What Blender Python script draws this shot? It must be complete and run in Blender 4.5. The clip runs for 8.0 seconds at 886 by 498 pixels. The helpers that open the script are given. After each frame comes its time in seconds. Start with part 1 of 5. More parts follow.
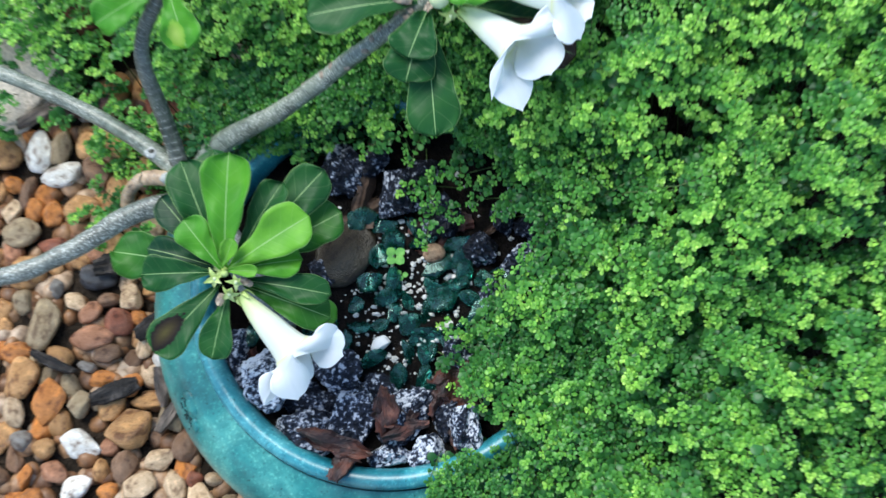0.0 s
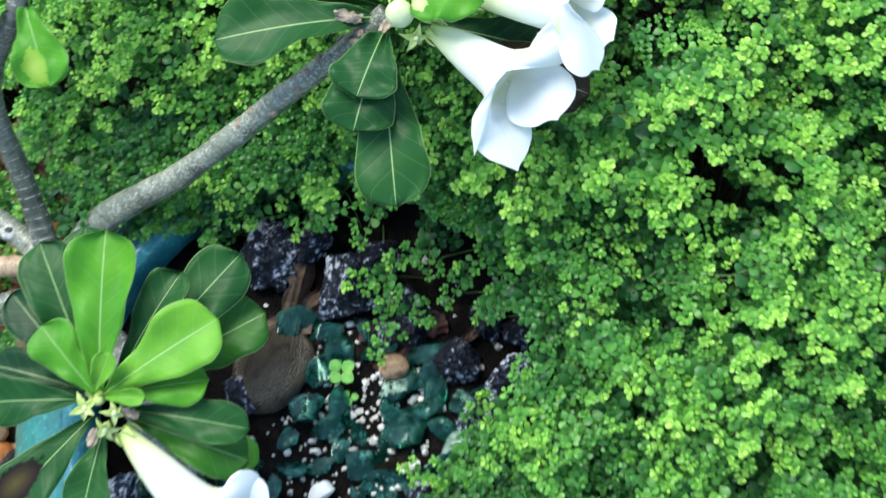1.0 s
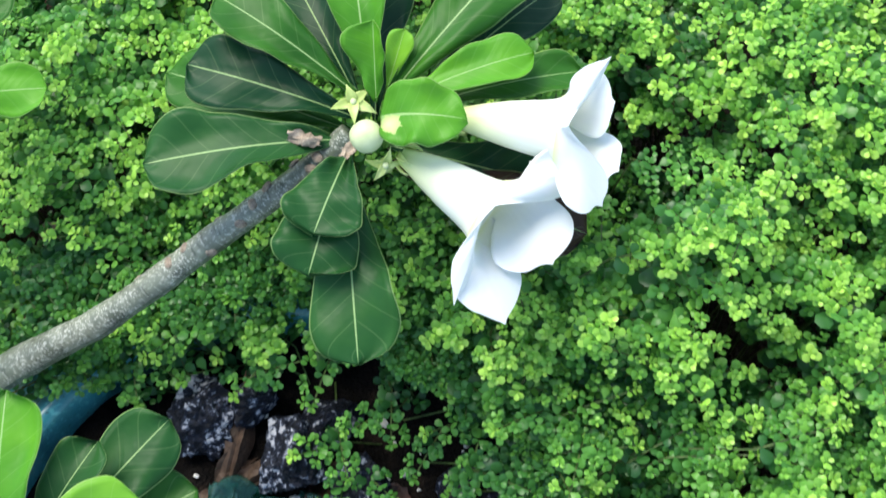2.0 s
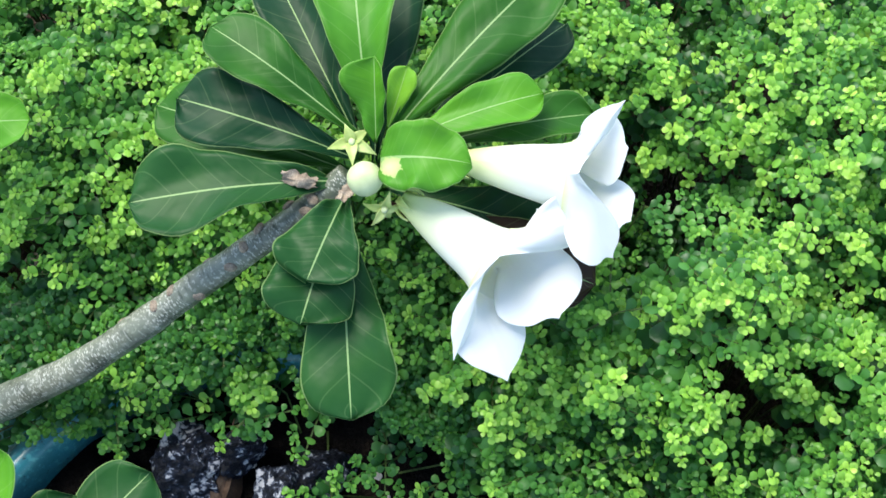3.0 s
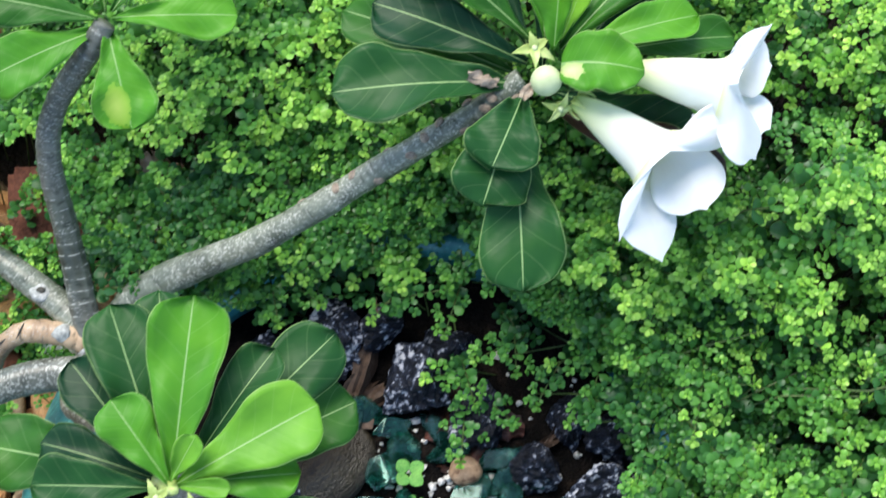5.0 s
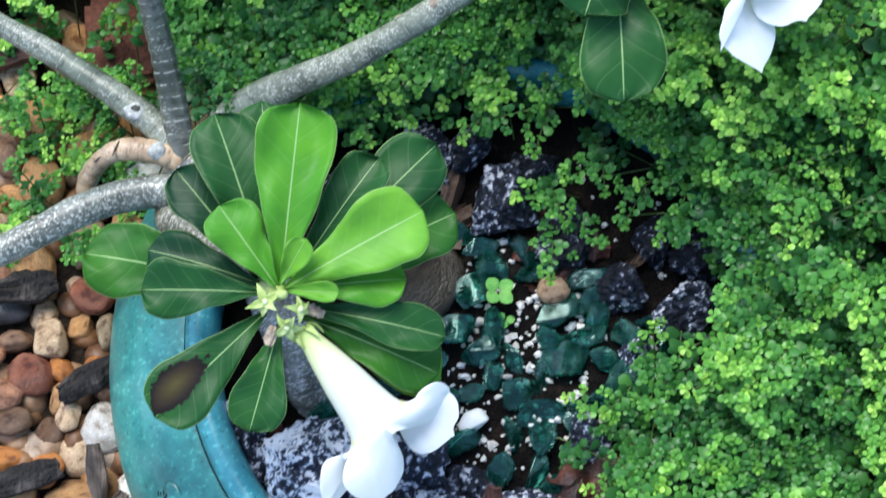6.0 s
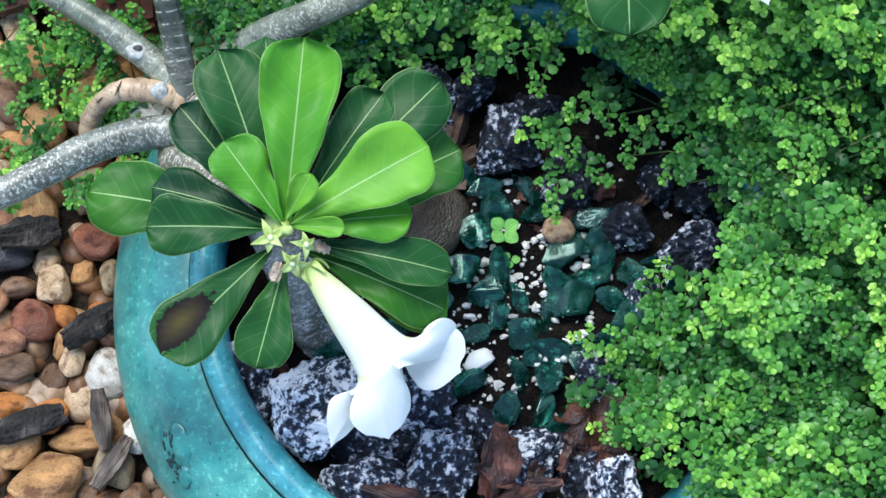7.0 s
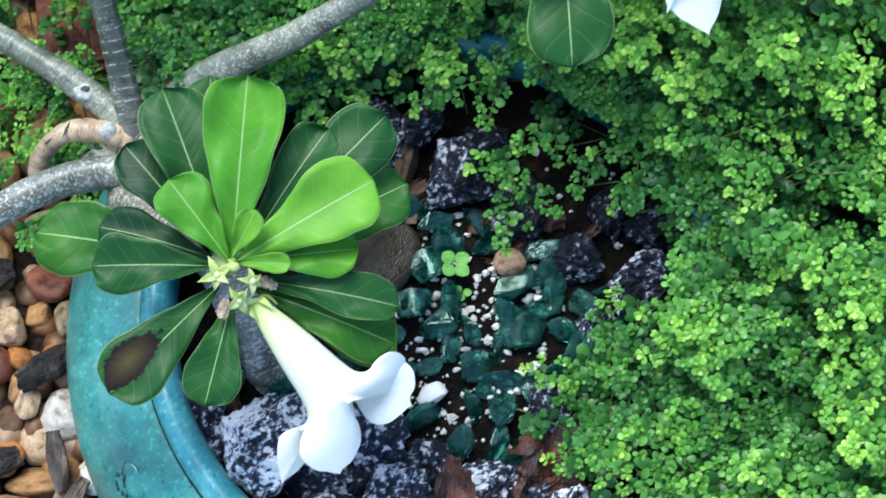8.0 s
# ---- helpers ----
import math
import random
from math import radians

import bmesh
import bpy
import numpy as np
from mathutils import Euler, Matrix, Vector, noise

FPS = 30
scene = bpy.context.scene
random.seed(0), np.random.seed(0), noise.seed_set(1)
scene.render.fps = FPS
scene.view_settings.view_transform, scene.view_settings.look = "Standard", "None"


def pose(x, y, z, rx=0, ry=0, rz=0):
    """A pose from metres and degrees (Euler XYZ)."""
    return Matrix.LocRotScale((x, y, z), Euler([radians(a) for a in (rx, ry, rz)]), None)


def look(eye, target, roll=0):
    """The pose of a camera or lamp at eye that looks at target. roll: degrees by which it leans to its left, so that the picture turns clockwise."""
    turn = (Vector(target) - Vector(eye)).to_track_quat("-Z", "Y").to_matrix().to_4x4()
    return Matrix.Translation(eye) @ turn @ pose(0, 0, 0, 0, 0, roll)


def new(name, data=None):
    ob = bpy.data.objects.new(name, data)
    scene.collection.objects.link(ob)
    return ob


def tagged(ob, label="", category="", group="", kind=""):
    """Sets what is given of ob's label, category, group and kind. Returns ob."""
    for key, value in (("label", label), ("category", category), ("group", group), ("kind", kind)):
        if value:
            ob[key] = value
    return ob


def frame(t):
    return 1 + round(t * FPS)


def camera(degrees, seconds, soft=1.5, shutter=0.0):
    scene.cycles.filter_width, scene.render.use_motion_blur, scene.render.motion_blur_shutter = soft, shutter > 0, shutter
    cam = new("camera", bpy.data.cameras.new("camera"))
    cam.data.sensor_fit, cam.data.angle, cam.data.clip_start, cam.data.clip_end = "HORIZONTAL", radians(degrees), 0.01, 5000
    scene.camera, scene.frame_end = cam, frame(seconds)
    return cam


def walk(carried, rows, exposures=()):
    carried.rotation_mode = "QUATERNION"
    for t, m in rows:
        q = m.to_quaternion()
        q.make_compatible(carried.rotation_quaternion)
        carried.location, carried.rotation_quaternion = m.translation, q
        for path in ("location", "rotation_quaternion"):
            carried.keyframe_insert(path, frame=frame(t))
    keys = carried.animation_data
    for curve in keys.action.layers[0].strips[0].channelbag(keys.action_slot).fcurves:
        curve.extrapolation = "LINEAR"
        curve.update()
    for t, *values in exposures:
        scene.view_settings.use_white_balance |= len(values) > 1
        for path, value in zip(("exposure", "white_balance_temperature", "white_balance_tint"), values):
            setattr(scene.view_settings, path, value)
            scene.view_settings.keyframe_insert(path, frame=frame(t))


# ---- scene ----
import itertools

cam = camera(30, 8.0, shutter=0.4)
PATH = [
    (0, (0.1519, -0.2536, 1.2966), (0.0746, -0.0830, 0.5188), -25.26),
    (0.3, (0.1256, -0.2122, 1.1557), (0.0613, -0.0511, 0.3747), -23.42),
    (0.5, (0.1278, -0.1947, 1.1146), (0.0634, -0.0312, 0.3342), -22.88),
    (0.7, (0.1208, -0.1768, 1.0704), (0.0639, -0.0043, 0.2913), -19.67),
    (1, (0.1196, -0.1720, 0.9897), (0.0631, 0.0390, 0.2201), -16.43),
    (1.2, (0.1099, -0.1514, 0.9421), (0.0656, 0.0706, 0.1748), -12.86),
    (1.5, (0.1062, -0.1404, 0.9048), (0.0695, 0.1029, 0.1436), -10.13),
    (2, (0.0881, -0.1228, 0.8730), (0.0748, 0.1463, 0.1197), -4.25),
    (2.2, (0.0920, -0.1200, 0.8585), (0.0775, 0.1589, 0.1088), -4.07),
    (3.3, (0.0819, -0.0951, 0.8431), (0.0713, 0.1812, 0.0924), -2.23),
    (3.5, (0.0747, -0.0966, 0.8459), (0.0696, 0.1795, 0.0951), -0.90),
    (4, (0.0409, -0.1215, 0.9015), (0.0532, 0.1508, 0.1494), 3.38),
    (4.2, (0.0268, -0.1271, 0.9029), (0.0431, 0.1440, 0.1504), 4.52),
    (5.3, (-0.0719, -0.1784, 0.9122), (0.0008, 0.0796, 0.1584), 16.99),
    (5.5, (-0.0833, -0.1866, 0.9088), (-0.0084, 0.0573, 0.1506), 18.26),
    (6, (-0.0965, -0.2071, 0.9011), (-0.0282, 0.0162, 0.1360), 18.11),
    (6.5, (-0.1053, -0.2172, 0.8948), (-0.0342, -0.0099, 0.1254), 19.99),
    (7, (-0.0997, -0.2222, 0.8931), (-0.0295, -0.0110, 0.1247), 19.09),
    (7.5, (-0.0927, -0.2248, 0.8917), (-0.0230, -0.0089, 0.1245), 18.22),
    (8, (-0.0848, -0.2250, 0.8958), (-0.0062, 0.0040, 0.1333), 18.51),
]
walk(cam, [(t, look(eye, target, roll)) for t, eye, target, roll in PATH],
     [(0, 0.68, 6250, 4), (0.5, 0.78, 6300, 3), (1.0, 0.96, 6600, 2), (1.6, 1.06, 6950, 6), (2.2, 0.96, 6900, 7), (4.2, 0.97, 6850, 7), (5.3, 0.84, 6600, 9), (6.0, 0.87, 6250, 8), (7.0, 0.87, 6250, 6), (8.0, 0.9, 6250, 5)])

# ---- light: bright open shade under a soft sky ----
world = bpy.data.worlds.new("sky")
scene.world = world
world.use_nodes = True
wn = world.node_tree.nodes
sky = wn.new("ShaderNodeTexSky")
sky.sky_type, sky.sun_disc = "NISHITA", False
sky.sun_elevation, sky.sun_rotation = radians(58), radians(-35)
wn["Background"].inputs["Strength"].default_value = 0.2
world.node_tree.links.new(sky.outputs["Color"], wn["Background"].inputs["Color"])
sun_data = bpy.data.lights.new("sun", "SUN")
sun_data.energy, sun_data.angle, sun_data.color = 2.3, radians(35), (1.0, 0.96, 0.9)
sun = new("sun", sun_data)
sun.matrix_world = look((-0.5, 0.7, 1.5), (0, 0, 0))


# ---- materials ----
def material(name, rough=0.6):
    m = bpy.data.materials.new(name)
    m.use_nodes = True
    b = m.node_tree.nodes["Principled BSDF"]
    b.inputs["Roughness"].default_value = rough
    return m, m.node_tree.nodes, m.node_tree.links, b


def noise_node(n, l, scale, detail=4.0, coord=None, kind="ShaderNodeTexNoise"):
    t = n.new(kind)
    t.inputs["Scale"].default_value = scale
    if kind == "ShaderNodeTexNoise":
        t.inputs["Detail"].default_value = detail
    if coord is not None:
        l.new(coord, t.inputs["Vector"])
    return t


def ramp_node(n, l, source, stops):
    r = n.new("ShaderNodeValToRGB")
    while len(r.color_ramp.elements) < len(stops):
        r.color_ramp.elements.new(0.5)
    for e, (p, c) in zip(r.color_ramp.elements, stops):
        e.position, e.color = p, (*c, 1)
    l.new(source, r.inputs["Fac"])
    return r


def mix_node(n, l, fac, a, b, mode="MIX"):
    m = n.new("ShaderNodeMix")
    m.data_type, m.blend_type = "RGBA", mode
    for sock, v in ((m.inputs["Factor"], fac), (m.inputs[6], a), (m.inputs[7], b)):
        if isinstance(v, bpy.types.NodeSocket):
            l.new(v, sock)
        elif isinstance(v, tuple):
            sock.default_value = (*v, 1)
        else:
            sock.default_value = v
    return m.outputs[2]


def math_node(n, l, op, a, b=0.0, clamp=False):
    m = n.new("ShaderNodeMath")
    m.operation, m.use_clamp = op, clamp
    for sock, v in zip(m.inputs, (a, b)):
        if isinstance(v, bpy.types.NodeSocket):
            l.new(v, sock)
        else:
            sock.default_value = v
    return m.outputs[0]


def bump_node(n, l, b, height, strength, distance):
    k = n.new("ShaderNodeBump")
    k.inputs["Strength"].default_value, k.inputs["Distance"].default_value = strength, distance
    l.new(height, k.inputs["Height"])
    l.new(k.outputs["Normal"], b.inputs["Normal"])


def spotted(name, stops, scale, rough, fine=0.0, bump=0.3, dist=0.002, detail=5.0, grit=0.35):
    """Two-scale mottled surface in object space."""
    m, n, l, b = material(name, rough)
    co = n.new("ShaderNodeTexCoord").outputs["Object"]
    big = noise_node(n, l, scale, detail, co)
    col = ramp_node(n, l, big.outputs["Fac"], stops).outputs["Color"]
    small = noise_node(n, l, fine or scale * 7, 3, co)
    shade = ramp_node(n, l, small.outputs["Fac"], [(0.3, (1 - grit,) * 3), (0.7, (1 + 0.6 * grit,) * 3)])
    l.new(mix_node(n, l, 1.0, col, shade.outputs["Color"], "MULTIPLY"), b.inputs["Base Color"])
    b.inputs["Specular IOR Level"].default_value = 0.25
    bump_node(n, l, b, small.outputs["Fac"], bump, dist)
    return m


def lit_through(n, l, b, colour, share):
    """Lets part of the light through a thin leaf or petal."""
    t = n.new("ShaderNodeBsdfTranslucent")
    l.new(colour, t.inputs["Color"])
    mixer = n.new("ShaderNodeMixShader")
    mixer.inputs[0].default_value = share
    l.new(b.outputs[0], mixer.inputs[1])
    l.new(t.outputs[0], mixer.inputs[2])
    l.new(mixer.outputs[0], n["Material Output"].inputs["Surface"])


def rose_leaf_material(name, spot=False, marks=((0.085, 0.07, 0.02), (0.035, 0.025, 0.013), (0.014, 0.01, 0.008)), size=0.25, centre=(0.76, 0.36, 0)):
    m, n, l, b = material(name, 0.42)
    uv = n.new("ShaderNodeUVMap").outputs["UV"]
    sep = n.new("ShaderNodeSeparateXYZ")
    l.new(uv, sep.inputs[0])
    u, v = sep.outputs[0], sep.outputs[1]
    side = math_node(n, l, "ABSOLUTE", math_node(n, l, "SUBTRACT", v, 0.5))
    col = n.new("ShaderNodeObjectInfo").outputs["Color"]
    co = n.new("ShaderNodeTexCoord").outputs["Object"]
    blotch = noise_node(n, l, 60, 3, co)
    wide = noise_node(n, l, 22, 2, co)
    tone = ramp_node(n, l, math_node(n, l, "ADD", math_node(n, l, "MULTIPLY", blotch.outputs["Fac"], 0.4), math_node(n, l, "MULTIPLY", wide.outputs["Fac"], 0.6)), [(0.34, (0.6, 0.72, 0.76)), (0.5, (0.95, 0.97, 1)), (0.66, (1.32, 1.18, 0.95))])
    col = mix_node(n, l, 1.0, col, tone.outputs["Color"], "MULTIPLY")
    # side veins sweep forward from the midrib
    phase = math_node(n, l, "ADD", math_node(n, l, "MULTIPLY", u, 48.0), math_node(n, l, "MULTIPLY", side, -17.0))
    wob = math_node(n, l, "MULTIPLY", wide.outputs["Fac"], 2.2)
    wave = math_node(n, l, "SINE", math_node(n, l, "ADD", phase, wob))
    vein = math_node(n, l, "MULTIPLY", math_node(n, l, "SUBTRACT", wave, 0.97), 34.0, True)
    vein_soft = math_node(n, l, "MULTIPLY", vein, 0.08)
    col = mix_node(n, l, vein_soft, col, (0.42, 0.6, 0.26))
    rib = math_node(n, l, "LESS_THAN", side, math_node(n, l, "DIVIDE", 0.0085, math_node(n, l, "ADD", u, 0.12)))
    col = mix_node(n, l, math_node(n, l, "MULTIPLY", rib, 0.75), col, (0.36, 0.55, 0.22))
    edge = math_node(n, l, "GREATER_THAN", side, 0.486)
    col = mix_node(n, l, math_node(n, l, "MULTIPLY", edge, 0.45), col, (0.36, 0.52, 0.2))
    if spot:
        d = n.new("ShaderNodeVectorMath")
        d.operation = "DISTANCE"
        l.new(uv, d.inputs[0])
        d.inputs[1].default_value = centre
        frayed = noise_node(n, l, 420, 4, co)
        r = math_node(n, l, "ADD", d.outputs["Value"], math_node(n, l, "MULTIPLY", math_node(n, l, "SUBTRACT", frayed.outputs["Fac"], 0.5), 0.2))
        inside = ramp_node(n, l, r, [(size, (1, 1, 1)), (size + 0.012, (0, 0, 0))])
        brown = ramp_node(n, l, d.outputs["Value"], [(0.0, marks[0]), (0.15, marks[1]), (0.22, marks[2])])
        col = mix_node(n, l, inside.outputs["Color"], col, brown.outputs["Color"])
    l.new(col, b.inputs["Base Color"])
    b.inputs["Specular IOR Level"].default_value = 0.19
    bump_node(n, l, b, math_node(n, l, "SUBTRACT", blotch.outputs["Fac"], math_node(n, l, "MULTIPLY", math_node(n, l, "ABSOLUTE", wave), 0.05)), 0.42, 0.0018)
    lit_through(n, l, b, col, 0.2)
    return m


def petal_material():
    m, n, l, b = material("white_petal", 0.5)
    uv = n.new("ShaderNodeUVMap").outputs["UV"]
    sep = n.new("ShaderNodeSeparateXYZ")
    l.new(uv, sep.inputs[0])
    col = ramp_node(n, l, sep.outputs[0], [(0.0, (0.88, 0.89, 0.58)), (0.14, (0.92, 0.93, 0.82)), (0.3, (0.93, 0.94, 0.94)), (1.0, (0.92, 0.94, 0.95))]).outputs["Color"]
    ridges = math_node(n, l, "SINE", math_node(n, l, "MULTIPLY", sep.outputs[1], 70.0))
    l.new(col, b.inputs["Base Color"])
    bump_node(n, l, b, ridges, 0.05, 0.0004)
    lit_through(n, l, b, col, 0.45)
    return m


def tube_material():
    m, n, l, b = material("flower_tube", 0.5)
    uv = n.new("ShaderNodeUVMap").outputs["UV"]
    sep = n.new("ShaderNodeSeparateXYZ")
    l.new(uv, sep.inputs[0])
    col = ramp_node(n, l, sep.outputs[0], [(0.0, (0.45, 0.62, 0.16)), (0.1, (0.66, 0.76, 0.32)), (0.35, (0.82, 0.86, 0.58)), (0.7, (0.88, 0.9, 0.8)), (1.0, (0.9, 0.91, 0.78))]).outputs["Color"]
    l.new(col, b.inputs["Base Color"])
    lit_through(n, l, b, col, 0.25)
    return m


def bark_material(name, dark, pale, ring, flecks=0.5, bands=0.0, crust=0.0):
    """Smooth grey skin with darker rings, pale dashes that lie round the stem and rubbed patches; u runs along it (0.1 m), v round it."""
    m, n, l, b = material(name, 0.36)
    uv = n.new("ShaderNodeUVMap").outputs["UV"]
    co = n.new("ShaderNodeTexCoord").outputs["Object"]

    def stretched(sx, sy):
        k = n.new("ShaderNodeMapping")
        k.inputs["Scale"].default_value = (sx, sy, 1.0)
        l.new(uv, k.inputs["Vector"])
        return k.outputs["Vector"]

    big = noise_node(n, l, 70, 6, co)
    mid = tuple((a + b) / 2 for a, b in zip(dark, pale))
    col = ramp_node(n, l, big.outputs["Fac"], [(0.32, dark), (0.48, mid), (0.64, pale)]).outputs["Color"]
    patchy = noise_node(n, l, 24, 3, co)
    col = mix_node(n, l, 1.0, col, ramp_node(n, l, patchy.outputs["Fac"], [(0.36, (0.66, 0.72, 0.66)), (0.5, (1, 1, 1)), (0.64, (1.28, 1.24, 1.22))]).outputs["Color"], "MULTIPLY")
    crease = noise_node(n, l, ring, 4, stretched(4.0, 0.25))
    lines = ramp_node(n, l, crease.outputs["Fac"], [(0.34, (0.5, 0.52, 0.5)), (0.44, (1, 1, 1))])
    col = mix_node(n, l, 1.0, col, lines.outputs["Color"], "MULTIPLY")
    # pale lenticels, longer round the stem than along it, gathered in patches
    dash = noise_node(n, l, 1.0, 0, stretched(120, 9.0), "ShaderNodeTexVoronoi")
    gather = noise_node(n, l, 45, 3, co)
    small = math_node(n, l, "MULTIPLY", math_node(n, l, "SUBTRACT", 0.36, dash.outputs["Distance"]), 9.0, True)
    where = math_node(n, l, "MULTIPLY", math_node(n, l, "SUBTRACT", gather.outputs["Fac"], 0.5 - 0.1 * flecks), 12.0, True)
    spots = math_node(n, l, "MULTIPLY", math_node(n, l, "MULTIPLY", small, where), 0.4 + 0.45 * flecks, True)
    col = mix_node(n, l, spots, col, tuple(min(0.62, c * 2.2 + 0.16) for c in pale))
    white = tuple(min(0.6, c * 2.0 + 0.18) for c in pale)
    if bands:
        # pale broken leaf-scar rings, about 6 mm apart
        sep = n.new("ShaderNodeSeparateXYZ")
        l.new(uv, sep.inputs[0])
        shift = math_node(n, l, "MULTIPLY", big.outputs["Fac"], 2.6)
        turn = math_node(n, l, "SINE", math_node(n, l, "ADD", math_node(n, l, "MULTIPLY", sep.outputs[0], 105.0), shift))
        line = math_node(n, l, "MULTIPLY", math_node(n, l, "SUBTRACT", turn, 0.9), 10.0, True)
        broken = noise_node(n, l, 1.0, 2, stretched(30, 9))
        gaps = math_node(n, l, "MULTIPLY", math_node(n, l, "SUBTRACT", broken.outputs["Fac"], 0.46), 9.0, True)
        col = mix_node(n, l, math_node(n, l, "MULTIPLY", math_node(n, l, "MULTIPLY", line, gaps), bands), col, white)
    if crust:
        # a fine pale crust of lichen in patches
        fleck = noise_node(n, l, 620, 3, co)
        net = math_node(n, l, "MULTIPLY", math_node(n, l, "SUBTRACT", fleck.outputs["Fac"], 0.55), 14.0, True)
        thin = math_node(n, l, "MULTIPLY", math_node(n, l, "SUBTRACT", patchy.outputs["Fac"], 0.38), 6.0, True)
        col = mix_node(n, l, math_node(n, l, "MULTIPLY", math_node(n, l, "MULTIPLY", net, thin), crust), col, white)
    l.new(col, b.inputs["Base Color"])
    rise = math_node(n, l, "ADD", math_node(n, l, "MULTIPLY", crease.outputs["Fac"], 0.8), math_node(n, l, "MULTIPLY", spots, 0.5))
    bump_node(n, l, b, math_node(n, l, "ADD", rise, math_node(n, l, "MULTIPLY", big.outputs["Fac"], 0.5)), 0.4, 0.0012)
    return m


def herb_leaf_material():
    m, n, l, b = material("herb_leaf", 0.36)
    at = n.new("ShaderNodeAttribute")
    at.attribute_name = "age_light"
    geo = n.new("ShaderNodeNewGeometry")
    # dark to light by leaf age, with shade among the sprays mixed in
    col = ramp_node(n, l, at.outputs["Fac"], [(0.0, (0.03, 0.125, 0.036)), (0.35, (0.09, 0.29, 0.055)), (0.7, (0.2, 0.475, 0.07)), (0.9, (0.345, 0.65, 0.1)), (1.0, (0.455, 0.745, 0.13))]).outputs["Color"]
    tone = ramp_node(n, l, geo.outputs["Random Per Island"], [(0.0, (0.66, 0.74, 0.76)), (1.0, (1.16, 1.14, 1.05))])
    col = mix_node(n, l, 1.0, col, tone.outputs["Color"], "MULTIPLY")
    l.new(col, b.inputs["Base Color"])
    b.inputs["Specular IOR Level"].default_value = 0.4
    lit_through(n, l, b, col, 0.32)
    return m


def glaze_material(name, tint):
    m, n, l, b = material(name, 0.36)
    co = n.new("ShaderNodeTexCoord").outputs["Object"]
    cloud = noise_node(n, l, 16, 7, co)
    deep, mid, pale = [tuple(c * t for c, t in zip(k, tint)) for k in ((0.006, 0.09, 0.11), (0.02, 0.205, 0.23), (0.06, 0.33, 0.34))]
    col = ramp_node(n, l, cloud.outputs["Fac"], [(0.32, deep), (0.5, mid), (0.68, pale)]).outputs["Color"]
    speck = noise_node(n, l, 420, 2, co)
    dots = ramp_node(n, l, speck.outputs["Fac"], [(0.27, (0.25, 0.3, 0.3)), (0.35, (1, 1, 1)), (0.57, (1, 1, 1)), (0.68, (2.4, 1.6, 1.45))])
    col = mix_node(n, l, 1.0, col, dots.outputs["Color"], "MULTIPLY")
    run = n.new("ShaderNodeMapping")
    run.inputs["Scale"].default_value = (1.0, 1.0, 0.16)
    l.new(co, run.inputs["Vector"])
    streak = noise_node(n, l, 95, 4, run.outputs["Vector"])
    col = mix_node(n, l, 1.0, col, ramp_node(n, l, streak.outputs["Fac"], [(0.36, (0.72, 0.8, 0.82)), (0.5, (1, 1, 1)), (0.66, (1.35, 1.16, 1.12))]).outputs["Color"], "MULTIPLY")
    pool = noise_node(n, l, 75, 5, co)
    col = mix_node(n, l, 1.0, col, ramp_node(n, l, pool.outputs["Fac"], [(0.34, (0.72, 0.84, 0.85)), (0.5, (1, 1, 1)), (0.64, (1.3, 1.1, 1.06))]).outputs["Color"], "MULTIPLY")
    stain = noise_node(n, l, 28, 6, co)
    patch = ramp_node(n, l, stain.outputs["Fac"], [(0.6, (0, 0, 0)), (0.74, (1, 1, 1))])
    col = mix_node(n, l, math_node(n, l, "MULTIPLY", patch.outputs["Color"], 0.3), col, (0.16, 0.36, 0.36))
    l.new(col, b.inputs["Base Color"])
    bump_node(n, l, b, math_node(n, l, "ADD", cloud.outputs["Fac"], math_node(n, l, "MULTIPLY", stain.outputs["Fac"], 0.35)), 0.5, 0.004)
    b.inputs["Coat Weight"].default_value = 0.3
    b.inputs["Coat Roughness"].default_value = 0.16
    return m


def granite_material():
    m, n, l, b = material("granite", 0.55)
    co = n.new("ShaderNodeTexCoord").outputs["Object"]
    grain = noise_node(n, l, 300, 8, co)
    grain.inputs["Distortion"].default_value = 0.25
    grain.inputs["Roughness"].default_value = 0.62
    band = noise_node(n, l, 60, 3, co)
    mixv = math_node(n, l, "ADD", math_node(n, l, "MULTIPLY", grain.outputs["Fac"], 0.72), math_node(n, l, "MULTIPLY", band.outputs["Fac"], 0.42))
    mixv = math_node(n, l, "ADD", mixv, math_node(n, l, "MULTIPLY", math_node(n, l, "SUBTRACT", n.new("ShaderNodeObjectInfo").outputs["Alpha"], 0.5), 0.3))
    col = ramp_node(n, l, mixv, [(0.48, (0.006, 0.008, 0.014)), (0.565, (0.022, 0.029, 0.05)), (0.59, (0.2, 0.225, 0.28)), (0.63, (0.7, 0.69, 0.69))]).outputs["Color"]
    l.new(mix_node(n, l, 1.0, col, n.new("ShaderNodeObjectInfo").outputs["Color"], "MULTIPLY"), b.inputs["Base Color"])
    b.inputs["Specular IOR Level"].default_value = 0.25
    bump_node(n, l, b, grain.outputs["Fac"], 0.7, 0.003)
    return m


